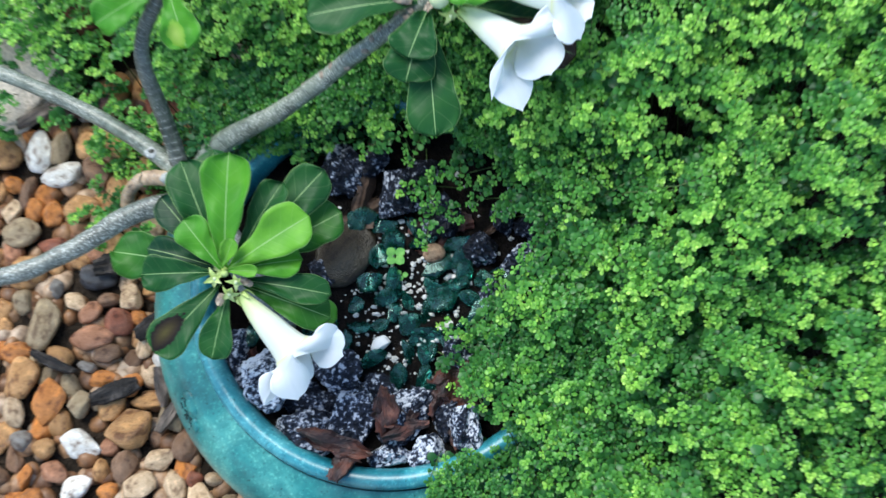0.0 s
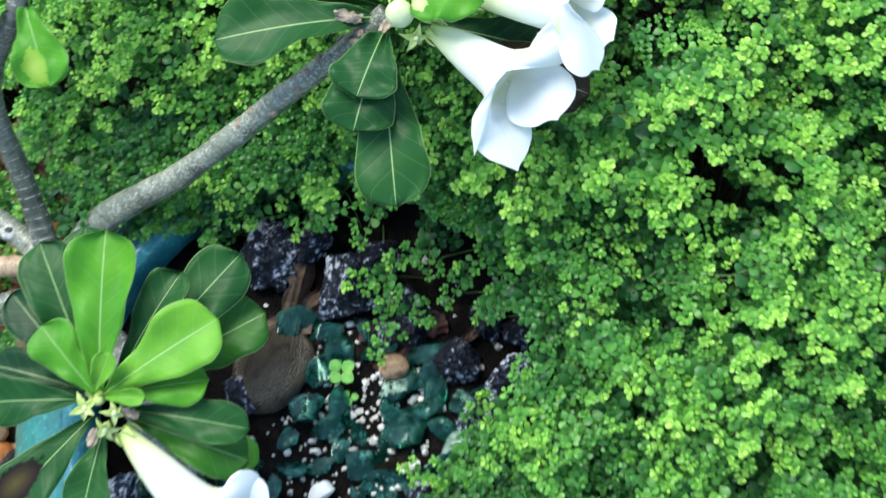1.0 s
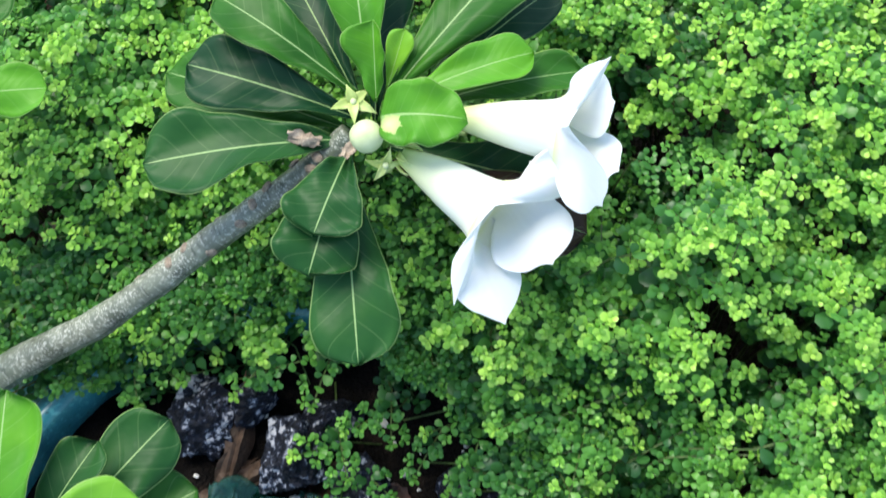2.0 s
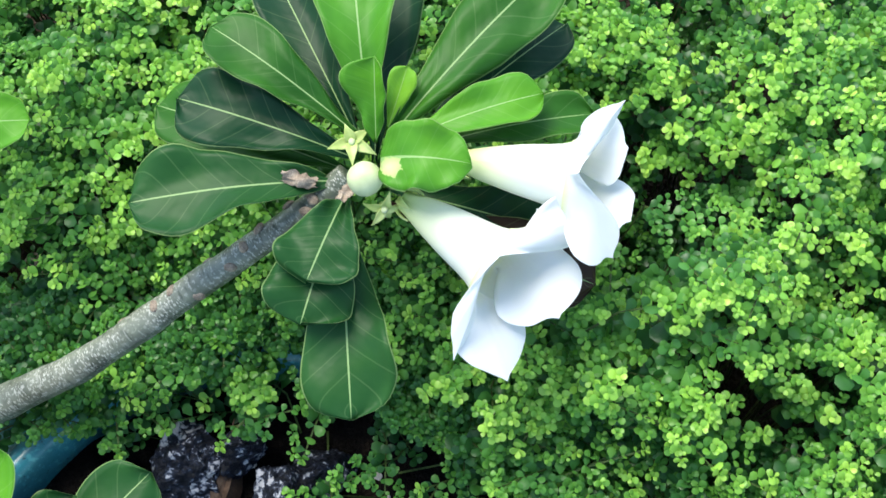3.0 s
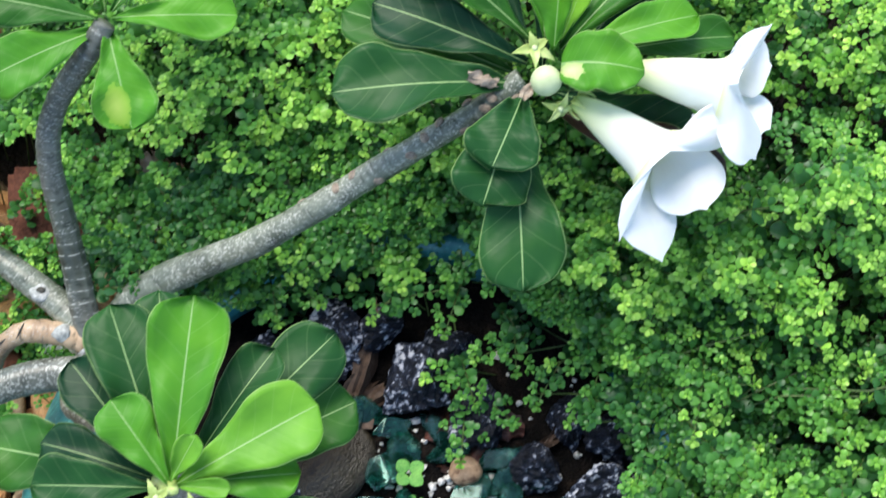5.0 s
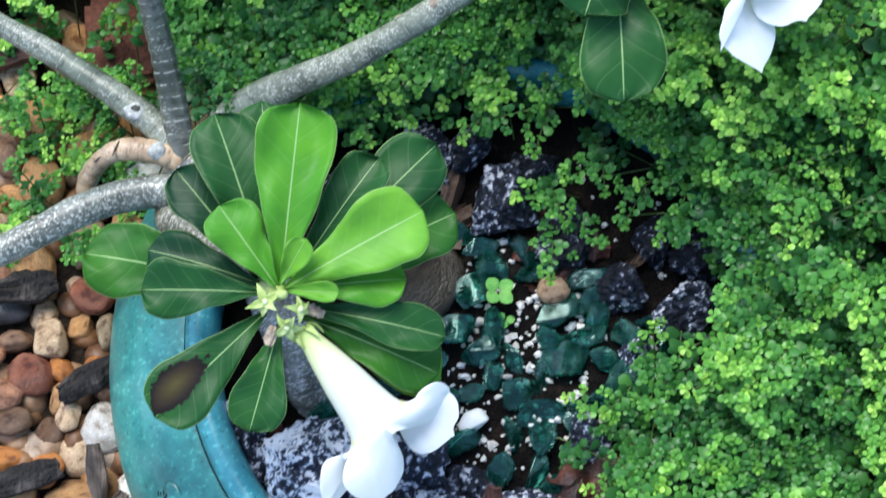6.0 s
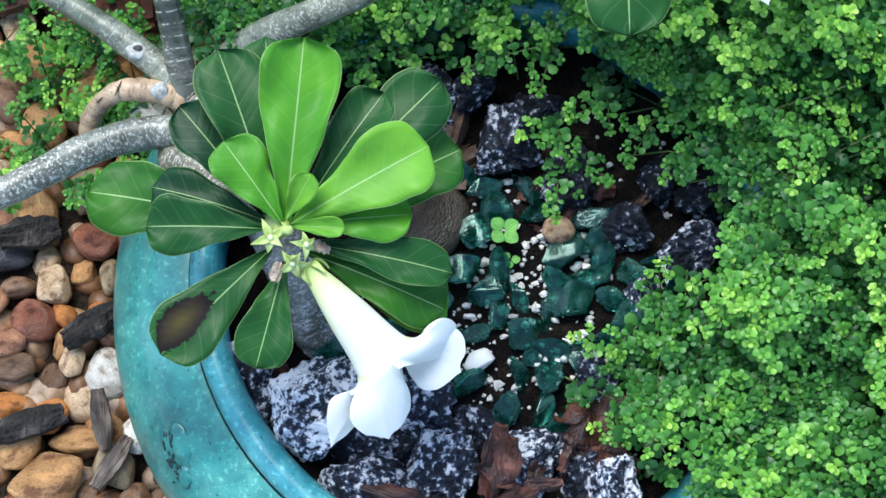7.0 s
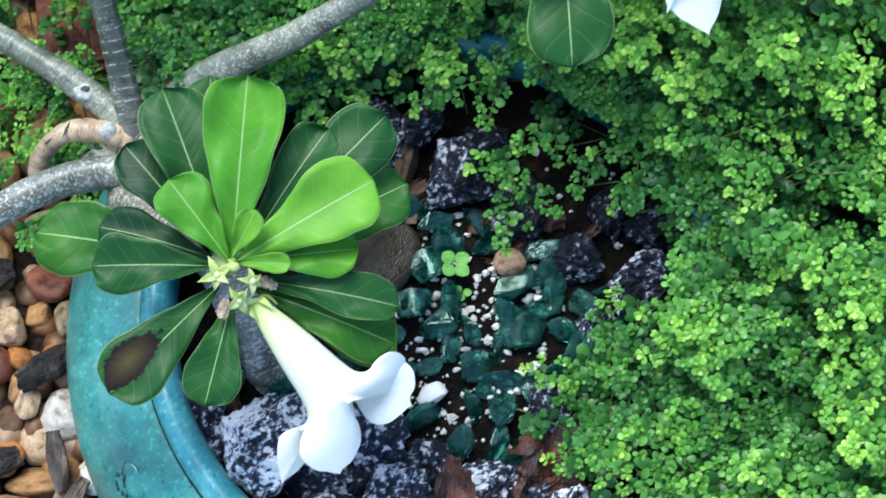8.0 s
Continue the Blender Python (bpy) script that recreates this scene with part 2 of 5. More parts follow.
def pebble_material():
    m, n, l, b = material("river_pebble", 0.38)
    info = n.new("ShaderNodeObjectInfo")
    co = n.new("ShaderNodeTexCoord").outputs["Object"]
    shift = n.new("ShaderNodeVectorMath")
    l.new(co, shift.inputs[0])
    spread = n.new("ShaderNodeCombineXYZ")
    l.new(math_node(n, l, "MULTIPLY", info.outputs["Random"], 37.0), spread.inputs[0])
    l.new(spread.outputs[0], shift.inputs[1])
    big = noise_node(n, l, 2.0, 5, shift.outputs[0])
    fine = noise_node(n, l, 16, 4, shift.outputs[0])
    tone = ramp_node(n, l, big.outputs["Fac"], [(0.34, (0.42, 0.33, 0.28)), (0.46, (1, 0.96, 0.9)), (0.56, (1.05, 1.05, 1.05)), (0.68, (1.5, 1.48, 1.42))])
    col = mix_node(n, l, 1.0, info.outputs["Color"], tone.outputs["Color"], "MULTIPLY")
    grit = ramp_node(n, l, fine.outputs["Fac"], [(0.34, (0.7, 0.66, 0.6)), (0.5, (1, 1, 1))])
    l.new(mix_node(n, l, 1.0, col, grit.outputs["Color"], "MULTIPLY"), b.inputs["Base Color"])
    bump_node(n, l, b, math_node(n, l, "ADD", fine.outputs["Fac"], big.outputs["Fac"]), 0.4, 0.08)
    return m


def glass_material():
    m, n, l, b = material("green_glass", 0.12)
    co = n.new("ShaderNodeTexCoord").outputs["Object"]
    cloud = noise_node(n, l, 130, 4, co)
    col = ramp_node(n, l, cloud.outputs["Fac"], [(0.35, (0.012, 0.12, 0.09)), (0.52, (0.05, 0.32, 0.25)), (0.68, (0.3, 0.72, 0.6))]).outputs["Color"]
    l.new(col, b.inputs["Base Color"])
    frost = ramp_node(n, l, cloud.outputs["Fac"], [(0.4, (0.05, 0.05, 0.05)), (0.7, (0.22, 0.22, 0.22))])
    l.new(frost.outputs["Color"], b.inputs["Roughness"])
    bump_node(n, l, b, cloud.outputs["Fac"], 0.15, 0.003)
    b.inputs["Specular IOR Level"].default_value = 0.5
    b.inputs["Specular Tint"].default_value = (0.6, 0.85, 0.8, 1)
    b.inputs["Transmission Weight"].default_value = 0.92
    b.inputs["IOR"].default_value = 1.5
    return m


ROSE_LEAF, BURNT_LEAF = rose_leaf_material("rose_leaf"), rose_leaf_material("burnt_leaf", True)
FADED_LEAF = rose_leaf_material("faded_leaf", True, ((0.36, 0.5, 0.1), (0.27, 0.46, 0.06), (0.18, 0.4, 0.04)), 0.2)
PALE_LEAF = rose_leaf_material("variegated_leaf", True, ((0.62, 0.66, 0.38), (0.5, 0.62, 0.24), (0.4, 0.56, 0.14)), 0.17, (0.14, 0.34, 0))
PETAL, TUBE, HERB = petal_material(), tube_material(), herb_leaf_material()
BARK = bark_material("grey_bark", (0.078, 0.09, 0.066), (0.205, 0.226, 0.172), 9, 0.45, 0.35, 0.45)
CRUST_BARK = bark_material("crusted_bark", (0.06, 0.066, 0.054), (0.17, 0.182, 0.155), 9, 0.5, 0.0, 0.85)
DARK_BARK = bark_material("dark_bark", (0.055, 0.061, 0.05), (0.135, 0.145, 0.122), 12, 0.1, 0.75)
PALE_BARK = bark_material("pale_bark", (0.08, 0.078, 0.056), (0.2, 0.19, 0.145), 24, 0.6, 0.0, 0.8)
TRUNK_BARK = bark_material("trunk_bark", (0.07, 0.072, 0.06), (0.25, 0.248, 0.212), 50, 0.5, 0.6, 0.9)
TAN_BARK = bark_material("tan_bark", (0.19, 0.125, 0.07), (0.45, 0.33, 0.21), 14, 0.1)
GLAZE, RIM_GLAZE = glaze_material("turquoise_glaze", (1.35, 1.04, 0.88)), glaze_material("rim_glaze", (1.6, 1.15, 1.22))
DARK_GLAZE = spotted("groove_glaze", [(0.3, (0.012, 0.02, 0.02)), (0.7, (0.03, 0.07, 0.07))], 60, 0.9)
GRANITE, PEBBLE, GLASS = granite_material(), pebble_material(), glass_material()
SOIL = spotted("potting_soil", [(0.3, (0.004, 0.004, 0.004)), (0.55, (0.01, 0.0085, 0.0075)), (0.75, (0.028, 0.02, 0.015))], 120, 0.95, 700, 0.9, 0.004)
SOIL.node_tree.nodes["Principled BSDF"].inputs["Specular IOR Level"].default_value = 0.08
EARTH = spotted("bare_earth", [(0.3, (0.012, 0.009, 0.006)), (0.6, (0.035, 0.024, 0.015)), (0.8, (0.07, 0.05, 0.03))], 40, 0.95, 300, 0.8, 0.01)
PERLITE = spotted("perlite", [(0.3, (0.55, 0.53, 0.48)), (0.7, (0.8, 0.79, 0.75))], 300, 0.8)
SHELL = spotted("white_chip", [(0.3, (0.76, 0.75, 0.7)), (0.7, (0.86, 0.85, 0.8))], 60, 0.4, 200, 0.05, grit=0.05)
DRY_LEAF = spotted("dry_leaf", [(0.3, (0.03, 0.018, 0.012)), (0.7, (0.1, 0.065, 0.045))], 60, 0.6)
SLATE = spotted("black_slate", [(0.3, (0.012, 0.011, 0.01)), (0.55, (0.03, 0.026, 0.024)), (0.7, (0.1, 0.085, 0.075))], 70, 0.75, 420, 0.9, 0.003)
CALYX = spotted("calyx", [(0.35, (0.3, 0.4, 0.1)), (0.5, (0.42, 0.53, 0.17)), (0.7, (0.52, 0.6, 0.27))], 120, 0.5, 300, 0.05, grit=0.1)
BUD = spotted("bud", [(0.3, (0.5, 0.58, 0.3)), (0.7, (0.63, 0.69, 0.43))], 90, 0.45, 200, 0.03, grit=0.05)
STEM = spotted("herb_stem", [(0.3, (0.035, 0.07, 0.018)), (0.7, (0.085, 0.14, 0.035))], 150, 0.5)
PAVER = spotted("pale_paver", [(0.3, (0.46, 0.39, 0.31)), (0.7, (0.68, 0.6, 0.5))], 30, 0.85, 400, 0.5, 0.002)
TERRACOTTA = spotted("terracotta", [(0.3, (0.1, 0.035, 0.022)), (0.7, (0.2, 0.08, 0.05))], 40, 0.8, 400, 0.5, 0.002)
SPROUT = spotted("clover_leaf", [(0.3, (0.1, 0.33, 0.06)), (0.7, (0.2, 0.46, 0.09))], 200, 0.45)


# ---- mesh helpers ----
def V(*a):
    return Vector(a)


def mesh_of(name, verts, faces, mat, uvs=None, smooth=True):
    me = bpy.data.meshes.new(name)
    me.from_pydata([tuple(v) for v in verts], [], faces)
    me.materials.append(mat)
    if uvs is not None:
        lay = me.uv_layers.new(name="UVMap")
        for lp in me.loops:
            lay.data[lp.index].uv = uvs[lp.vertex_index]
    if smooth:
        me.polygons.foreach_set("use_smooth", [True] * len(me.polygons))
    me.update()
    return me


def part(name, me, parent=None, label="", at=None):
    """One mesh object under a thing or a part; its vertices lie in the world, less the origin at."""
    ob = new(name, me)
    if at is not None:
        me.transform(Matrix.Translation(-Vector(at)))
    if parent is not None:
        ob.parent = parent
    return tagged(ob, label)


def spline(points, k, values=None):
    """Catmull-Rom through the points, k steps a span; values are carried along."""
    P = [Vector(p) for p in points]
    P = [P[0] * 2 - P[1]] + P + [P[-1] * 2 - P[-2]]
    out, carried = [], []
    for i in range(1, len(P) - 2):
        for j in range(k):
            t = j / k
            a, b, c, d = P[i - 1], P[i], P[i + 1], P[i + 2]
            out.append(0.5 * ((2 * b) + (c - a) * t + (2 * a - 5 * b + 4 * c - d) * t * t + (3 * b - a - 3 * c + d) * t ** 3))
            if values:
                carried.append(values[i - 1] * (1 - t) + values[i] * t)
    out.append(P[-2])
    if values:
        carried.append(values[-1])
    return out, carried


def tube_mesh(name, points, radii, mat, seg=14, k=10, lumps=0.0, rings=0.0, lump_scale=60.0, deep=0.0):
    """A swept, tapered tube with closed ends; uneven by lumps and ringed by rings."""
    line, rad = spline(points, k, radii)
    verts, uvs, faces = [], [], []
    side = None
    run = 0.0
    for i, (p, r) in enumerate(zip(line, rad)):
        t = (line[min(i + 1, len(line) - 1)] - line[max(i - 1, 0)]).normalized()
        side = (t.orthogonal() if side is None else side - t * side.dot(t)).normalized()
        up = t.cross(side)
        run += (p - line[i - 1]).length if i else 0
        for j in range(seg + 1):
            a = 2 * math.pi * j / seg
            d = side * math.cos(a) + up * math.sin(a)
            rr = r * (1 + lumps * noise.noise((p + d * r) * lump_scale) + rings * (2 * abs(math.sin(run * 500 + noise.noise(p * 50))) ** 0.6 - 1))
            verts.append(p + d * rr)
            uvs.append((run * 10, j / seg * 2))
    w = seg + 1
    for i in range(len(line) - 1):
        for j in range(seg):
            faces.append((i * w + j, i * w + j + 1, (i + 1) * w + j + 1, (i + 1) * w + j))
    for i, p in ((0, line[0]), (len(line) - 1, line[-1])):
        verts.append(p.lerp(line[0], deep if i else 0.0))
        uvs.append((0.0 if deep else i * 0.1, 0))
        for j in range(seg):
            faces.append((i * w + j, i * w + j + 1, len(verts) - 1))
    return mesh_of(name, verts, faces, mat, uvs)


def curve_value(stops, u):
    for (a, x), (b, y) in zip(stops, stops[1:]):
        if u <= b:
            return x + (y - x) * (u - a) / (b - a)
    return stops[-1][1]


LEAF_OUTLINE = tuple((i / 24, (0.075 + 0.925 * (i / 24) ** 1.1 * math.sqrt(max(0.0, 1 - (i / 24) ** 5.5)) / 0.64) if i < 24 else 0.03) for i in range(25))


def blade_mesh(name, base, tip, width, mat, face, arch=0.06, fold=0.12, roll=0.0, wave=0.0, outline=LEAF_OUTLINE, thick=0.0007, nu=26, nv=10, seed=0):
    """A leaf or petal: an outlined, folded, arched sheet of real thickness from base to tip that faces the way of face."""
    base, tip = Vector(base), Vector(tip)
    d = tip - base
    L = d.length
    x = d / L
    n = Vector(face)
    n = (n - x * n.dot(x)).normalized()
    n = Matrix.Rotation(radians(roll), 3, x) @ n
    y = n.cross(x)
    verts, uvs, faces = [], [], []
    for layer in (0, 1):
        for i in range(nu + 1):
            u = 1 - (1 - i / nu) ** 1.35
            h = width / 2 * curve_value(outline, u)
            for j in range(nv + 1):
                v = 2 * j / nv - 1
                ripple = wave * width * noise.noise(V(u * 4 + seed * 3.1, v * 1.2, seed)) * abs(v) * 1.8 + 0.003 * width * math.sin(u * 48 - abs(v) * 8.5) * abs(v) * (1 - u * 0.5)
                jag = 1 + 0.09 * noise.noise(V(u * 6, seed * 1.7, v))
                lift = arch * L * (4 * u * (1 - u)) + fold * h * abs(v) ** 1.5 + ripple
                p = base + x * (L * u) + y * (h * v * jag) + n * (lift - layer * thick * (0.4 + 0.6 * (1 - abs(v))))
                verts.append(p)
                uvs.append((u, (v + 1) / 2))
    w, half = nv + 1, (nu + 1) * (nv + 1)
    for i in range(nu):
        for j in range(nv):
            a = i * w + j
            faces.append((a, a + w, a + w + 1, a + 1))
            faces.append((half + a, half + a + 1, half + a + w + 1, half + a + w))
    border = [j for j in range(nv)] + [i * w + nv for i in range(nu)] + [nu * w + nv - j for j in range(nv)] + [(nu - i) * w for i in range(nu)]
    for a, b in zip(border, border[1:] + border[:1]):
        faces.append((a, b, half + b, half + a))
    return mesh_of(name, verts, faces, mat, uvs)


def rock_mesh(name, size, mat, seed, rough=0.25, sub=4, blocky=0.0, fine=0.05, crisp=0):
    b = bmesh.new()
    bmesh.ops.create_icosphere(b, subdivisions=sub, radius=1)
    rng = random.Random(seed)
    cuts = [(Vector((rng.gauss(0, 1), rng.gauss(0, 1), rng.gauss(0, 1))).normalized(), rng.uniform(0.5, 0.8)) for _ in range(12)]
    off = Vector((seed * 1.37, seed * 0.71, seed * 2.11))
    for v in b.verts:
        p = v.co.copy()
        p *= 1 + rough * noise.noise(p * 1.1 + off) + rough * 0.4 * noise.noise(p * 2.7 + off)
        if blocky:
            for n, dist in cuts:
                over = p.dot(n) - dist
                if over > 0:
                    p -= n * over * blocky
        p *= 1 + fine * noise.noise(p * 6 + off) + fine * 0.5 * noise.noise(p * 13 + off) if fine > 0.07 else 1 + fine * noise.noise(p * 6 + off)
        v.co = V(p.x * size[0], p.y * size[1], p.z * size[2])
    me = bpy.data.meshes.new(name)
    b.to_mesh(me)
    b.free()
    me.materials.append(mat)
    me.polygons.foreach_set("use_smooth", [True] * len(me.polygons))
    if crisp:
        me.set_sharp_from_angle(angle=radians(crisp))
    return me


def flake_mesh(name, length, width, thick, mat, seed, warp=0.22):
    """A torn bark flake: a warped, splintered slab."""
    verts, faces, nu, nv = [], [], 14, 6
    for layer in (0, 1):
        for i in range(nu + 1):
            for j in range(nv + 1):
                u, v = i / nu, 2 * j / nv - 1
                w = width / 2 * (0.55 + 0.45 * math.sin(math.pi * min(max(u, 0.05), 0.95))) * (1 + (0.5 if warp > 0.2 else 0.2) * noise.noise(V(u * 7, v * 1.2, seed)))
                z = length * warp * noise.noise(V(u * 2.2, v * 0.9, seed * 1.9)) + width * 0.16 * noise.noise(V(u * 1.5, v * 5, seed)) - width * 0.12 * v * v - layer * thick
                verts.append(V((u - 0.5) * length * (1 + (0.5 if warp > 0.2 else 0.2) * noise.noise(V(v * 3, seed, 0))), w * v, z))
    w, half = nv + 1, (nu + 1) * (nv + 1)
    for i in range(nu):
        for j in range(nv):
            a = i * w + j
            faces += [(a, a + w, a + w + 1, a + 1), (half + a, half + a + 1, half + a + w + 1, half + a + w)]
    border = [j for j in range(nv)] + [i * w + nv for i in range(nu)] + [nu * w + nv - j for j in range(nv)] + [(nu - i) * w for i in range(nu)]
    for a, b in zip(border, border[1:] + border[:1]):
        faces.append((a, b, half + b, half + a))
    return mesh_of(name, verts, faces, mat, smooth=False)


def lathe_mesh(name, profile, mat, centre, seg=96, wobble=0.0):
    verts, faces = [], []
    for r, z in profile:
        for j in range(seg):
            a = 2 * math.pi * j / seg
            rr = r * (1 + wobble * noise.noise(V(math.cos(a), math.sin(a), z * 8)))
            verts.append(V(centre[0] + rr * math.cos(a), centre[1] + rr * math.sin(a), z))
    for i in range(len(profile) - 1):
        for j in range(seg):
            k = (j + 1) % seg
            faces.append((i * seg + j, i * seg + k, (i + 1) * seg + k, (i + 1) * seg + j))
    return mesh_of(name, verts, faces, mat)


# ---- ground ----
def ground_sheet():
    b = bmesh.new()
    edge = [-60, -20, -6, -2, -0.9] + [-0.6 + 0.04 * i for i in range(31)] + [0.9, 2, 6, 20, 60]
    grid = [[b.verts.new((x, y, 0.006 * noise.noise(V(x * 14, y * 14, 0)) if abs(x) < 0.7 and abs(y) < 0.7 else 0)) for x in edge] for y in edge]
    for r0, r1 in zip(grid, grid[1:]):
        for i in range(len(edge) - 1):
            b.faces.new((r0[i], r0[i + 1], r1[i + 1], r1[i]))
    me = bpy.data.meshes.new("ground")
    b.to_mesh(me)
    b.free()
    me.materials.append(EARTH)
    return tagged(new("ground", me), "dark brown bare garden earth under gravel and herbs", "ground", kind="structure")


ground_sheet()

# ---- the pot ----
POT = V(-0.003, -0.024, 0.0)
RIM_Z, SOIL_Z = 0.138, 0.112


def turquoise_pot():
    pot = tagged(new("ceramic_pot"), "round turquoise glazed ceramic pot with a rolled rim", "pot")
    pot.location = POT
    body = [(0.0, 0.004), (0.11, 0.002), (0.135, 0.012), (0.162, 0.03), (0.18, 0.05), (0.1875, 0.072), (0.185, 0.09), (0.177, 0.106), (0.166, 0.1165), (0.158, 0.121), (0.151, 0.1243), (0.1478, 0.1254)]
    line = [(p.x, p.y) for p in spline([(r, z, 0) for r, z in body], 4)[0]]
    part("body", lathe_mesh("body", line, GLAZE, POT, wobble=0.004), pot, at=POT)
    groove = [(0.148, 0.125), (0.147, 0.1236), (0.1452, 0.126)]
    part("groove", lathe_mesh("groove", groove, DARK_GLAZE, POT), pot, "dark unglazed groove under the rim", at=POT)
    rim = [(0.1456, 0.1258), (0.147, 0.1292), (0.1466, 0.1335), (0.1440, 0.1366), (0.1405, 0.138), (0.1365, 0.1368), (0.133, 0.132), (0.131, 0.122), (0.131, 0.105), (0.13, 0.09)]
    line = [(p.x, p.y) for p in spline([(r, z, 0) for r, z in rim], 4)[0]]
    part("rim", lathe_mesh("rim", line, RIM_GLAZE, POT, wobble=0.004), pot, "rolled turquoise rim", at=POT)
    for turn in (-151, -102, -60, 150, 100):
        medallion(pot, turn)
    return pot


def medallion(pot, turn):
    """A small moulded relief on the shoulder: a smooth oval boss, a lesser one below it and dark flecks beside them."""
    lift = Matrix.Rotation(radians(turn), 4, "Z") @ Matrix.Translation((0.1702, 0, 0.1125)) @ Matrix.Rotation(radians(42), 4, "Y") @ Matrix.Rotation(radians(70), 4, "Z")
    boss = rock_mesh("medallion", (0.011, 0.0062, 0.0022), GLAZE, 17, 0.22, 3, fine=0.06)
    boss.transform(lift)
    m = part("medallion", boss, pot, "moulded glazed relief with dark flecks")
    low = rock_mesh("boss", (0.005, 0.004, 0.0016), GLAZE, 23, 0.3, 3, fine=0.08)
    low.transform(lift @ Matrix.Translation((0.0145, -0.0015, 0.0)))
    part("boss", low, m)
    g = random.Random(turn)
    for i in range(26):
        x, y = g.uniform(-0.008, 0.017), g.uniform(-0.011, -0.002)
        k = rock_mesh("speck", (0.0013 * g.uniform(0.7, 1.6), 0.0006, 0.0005), DARK_GLAZE, i, 0.2, 1)
        top = 0.0022 * math.sqrt(max(0.0, 1 - (x / 0.011) ** 2 - (y / 0.0062) ** 2))
        part("speck", k, m).matrix_local = lift @ Matrix.Translation((x, y, top + 0.0003)) @ Matrix.Rotation(0.5 * x / 0.01, 4, "Z")


turquoise_pot()


def potting_soil():
    verts, faces, seg = [V(POT.x, POT.y, SOIL_Z)], [], 64
    rings = 22
    for i in range(1, rings + 1):
        r = 0.1325 * i / rings
        for j in range(seg):
            a = 2 * math.pi * j / seg
            p = V(POT.x + r * math.cos(a), POT.y + r * math.sin(a), SOIL_Z)
            p.z += 0.006 * noise.noise(p * 28) + 0.003 * noise.noise(p * 120)
            verts.append(p)
    for j in range(seg):
        faces.append((0, 1 + j, 1 + (j + 1) % seg))
    for i in range(rings - 1):
        for j in range(seg):
            a, b = 1 + i * seg, 1 + (i + 1) * seg
            faces.append((a + j, b + j, b + (j + 1) % seg, a + (j + 1) % seg))
    me = mesh_of("potting_soil", verts, faces, SOIL)
    return tagged(new("potting_soil", me), "black moist potting soil inside the pot", "soil", kind="stuff")


potting_soil()

# ---- the desert rose ----
ROOT = V(-0.088, -0.05, 0.106)
rose = tagged(new("desert_rose"), "desert rose with grey branches, glossy leaves and white trumpet flowers", "plant")
rose.location = ROOT
FACE = V(0.0, -0.25, 1.0)
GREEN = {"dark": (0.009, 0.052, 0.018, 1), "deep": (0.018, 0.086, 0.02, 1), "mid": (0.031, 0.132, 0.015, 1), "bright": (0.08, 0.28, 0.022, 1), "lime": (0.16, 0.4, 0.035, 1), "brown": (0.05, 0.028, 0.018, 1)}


def branch(label, points, radii, mat=BARK, rings=0.0, lumps=0.12, seg=16):
    return part("branch", tube_mesh("branch", points, radii, mat, seg, 36 if rings else 12, lumps, rings), rose, label, at=ROOT)


part("trunk", tube_mesh("trunk", [(-0.086, -0.054, 0.098), (-0.09, -0.044, 0.114), (-0.1, -0.024, 0.124), (-0.121, 0.011, 0.131), (-0.14, 0.038, 0.138), (-0.152, 0.054, 0.141)],
                         [0.016, 0.014, 0.0122, 0.0105, 0.01, 0.0095], TRUNK_BARK, 24, 20, 0.2, 0.04), rose, "swollen grey trunk base", at=ROOT)
branch("grey branch with pale lenticels", [(-0.146, 0.05, 0.138), (-0.13, 0.077, 0.152), (-0.072, 0.0945, 0.187), (-0.026, 0.1155, 0.215), (0.017, 0.136, 0.24), (0.04, 0.15, 0.252)], [0.0085, 0.0078, 0.0066, 0.006, 0.0055, 0.0052], rings=0.015)
branch("dark ringed upright branch", [(-0.153, 0.052, 0.138), (-0.164, 0.097, 0.165), (-0.172, 0.127, 0.195), (-0.167, 0.145, 0.216), (-0.15, 0.162, 0.24), (-0.144, 0.17, 0.248)], [0.0072, 0.006, 0.0056, 0.0054, 0.0054, 0.0048], DARK_BARK, rings=0.035, lumps=0.06)
branch("smooth grey branch with a knot", [(-0.152, 0.056, 0.14), (-0.176, 0.078, 0.143), (-0.231, 0.112, 0.145), (-0.296, 0.142, 0.15), (-0.361, 0.16, 0.157)], [0.0078, 0.0068, 0.0057, 0.0054, 0.005])
branch("thick grey branch", [(-0.14, 0.042, 0.138), (-0.188, 0.036, 0.136), (-0.24, 0.009, 0.132), (-0.281, -0.008, 0.132), (-0.34, -0.02, 0.14)], [0.0088, 0.008, 0.0073, 0.007, 0.0068], CRUST_BARK)
branch("dry tan curled stub", [(-0.148, 0.053, 0.14), (-0.165, 0.057, 0.143), (-0.185, 0.058, 0.142), (-0.198, 0.051, 0.134), (-0.202, 0.041, 0.125)], [0.0062, 0.0058, 0.0052, 0.0047, 0.004], TAN_BARK, rings=0.05, lumps=0.35)
branch("pale tapering wrinkled branch with a leafy end", [(-0.15, 0.044, 0.13), (-0.1589, 0.0289, 0.132), (-0.1414, 0.0144, 0.15), (-0.1254, -0.0058, 0.178), (-0.1114, -0.0234, 0.203)], [0.0085, 0.0082, 0.0074, 0.0056, 0.0036], PALE_BARK, rings=0.04)
SCAR = spotted("leaf_scar", [(0.3, (0.2, 0.15, 0.11)), (0.7, (0.46, 0.38, 0.29))], 300, 0.7)
scar_line, _ = spline([(-0.072, 0.0945, 0.187), (-0.026, 0.1155, 0.215), (0.017, 0.136, 0.24), (0.04, 0.15, 0.252)], 12)
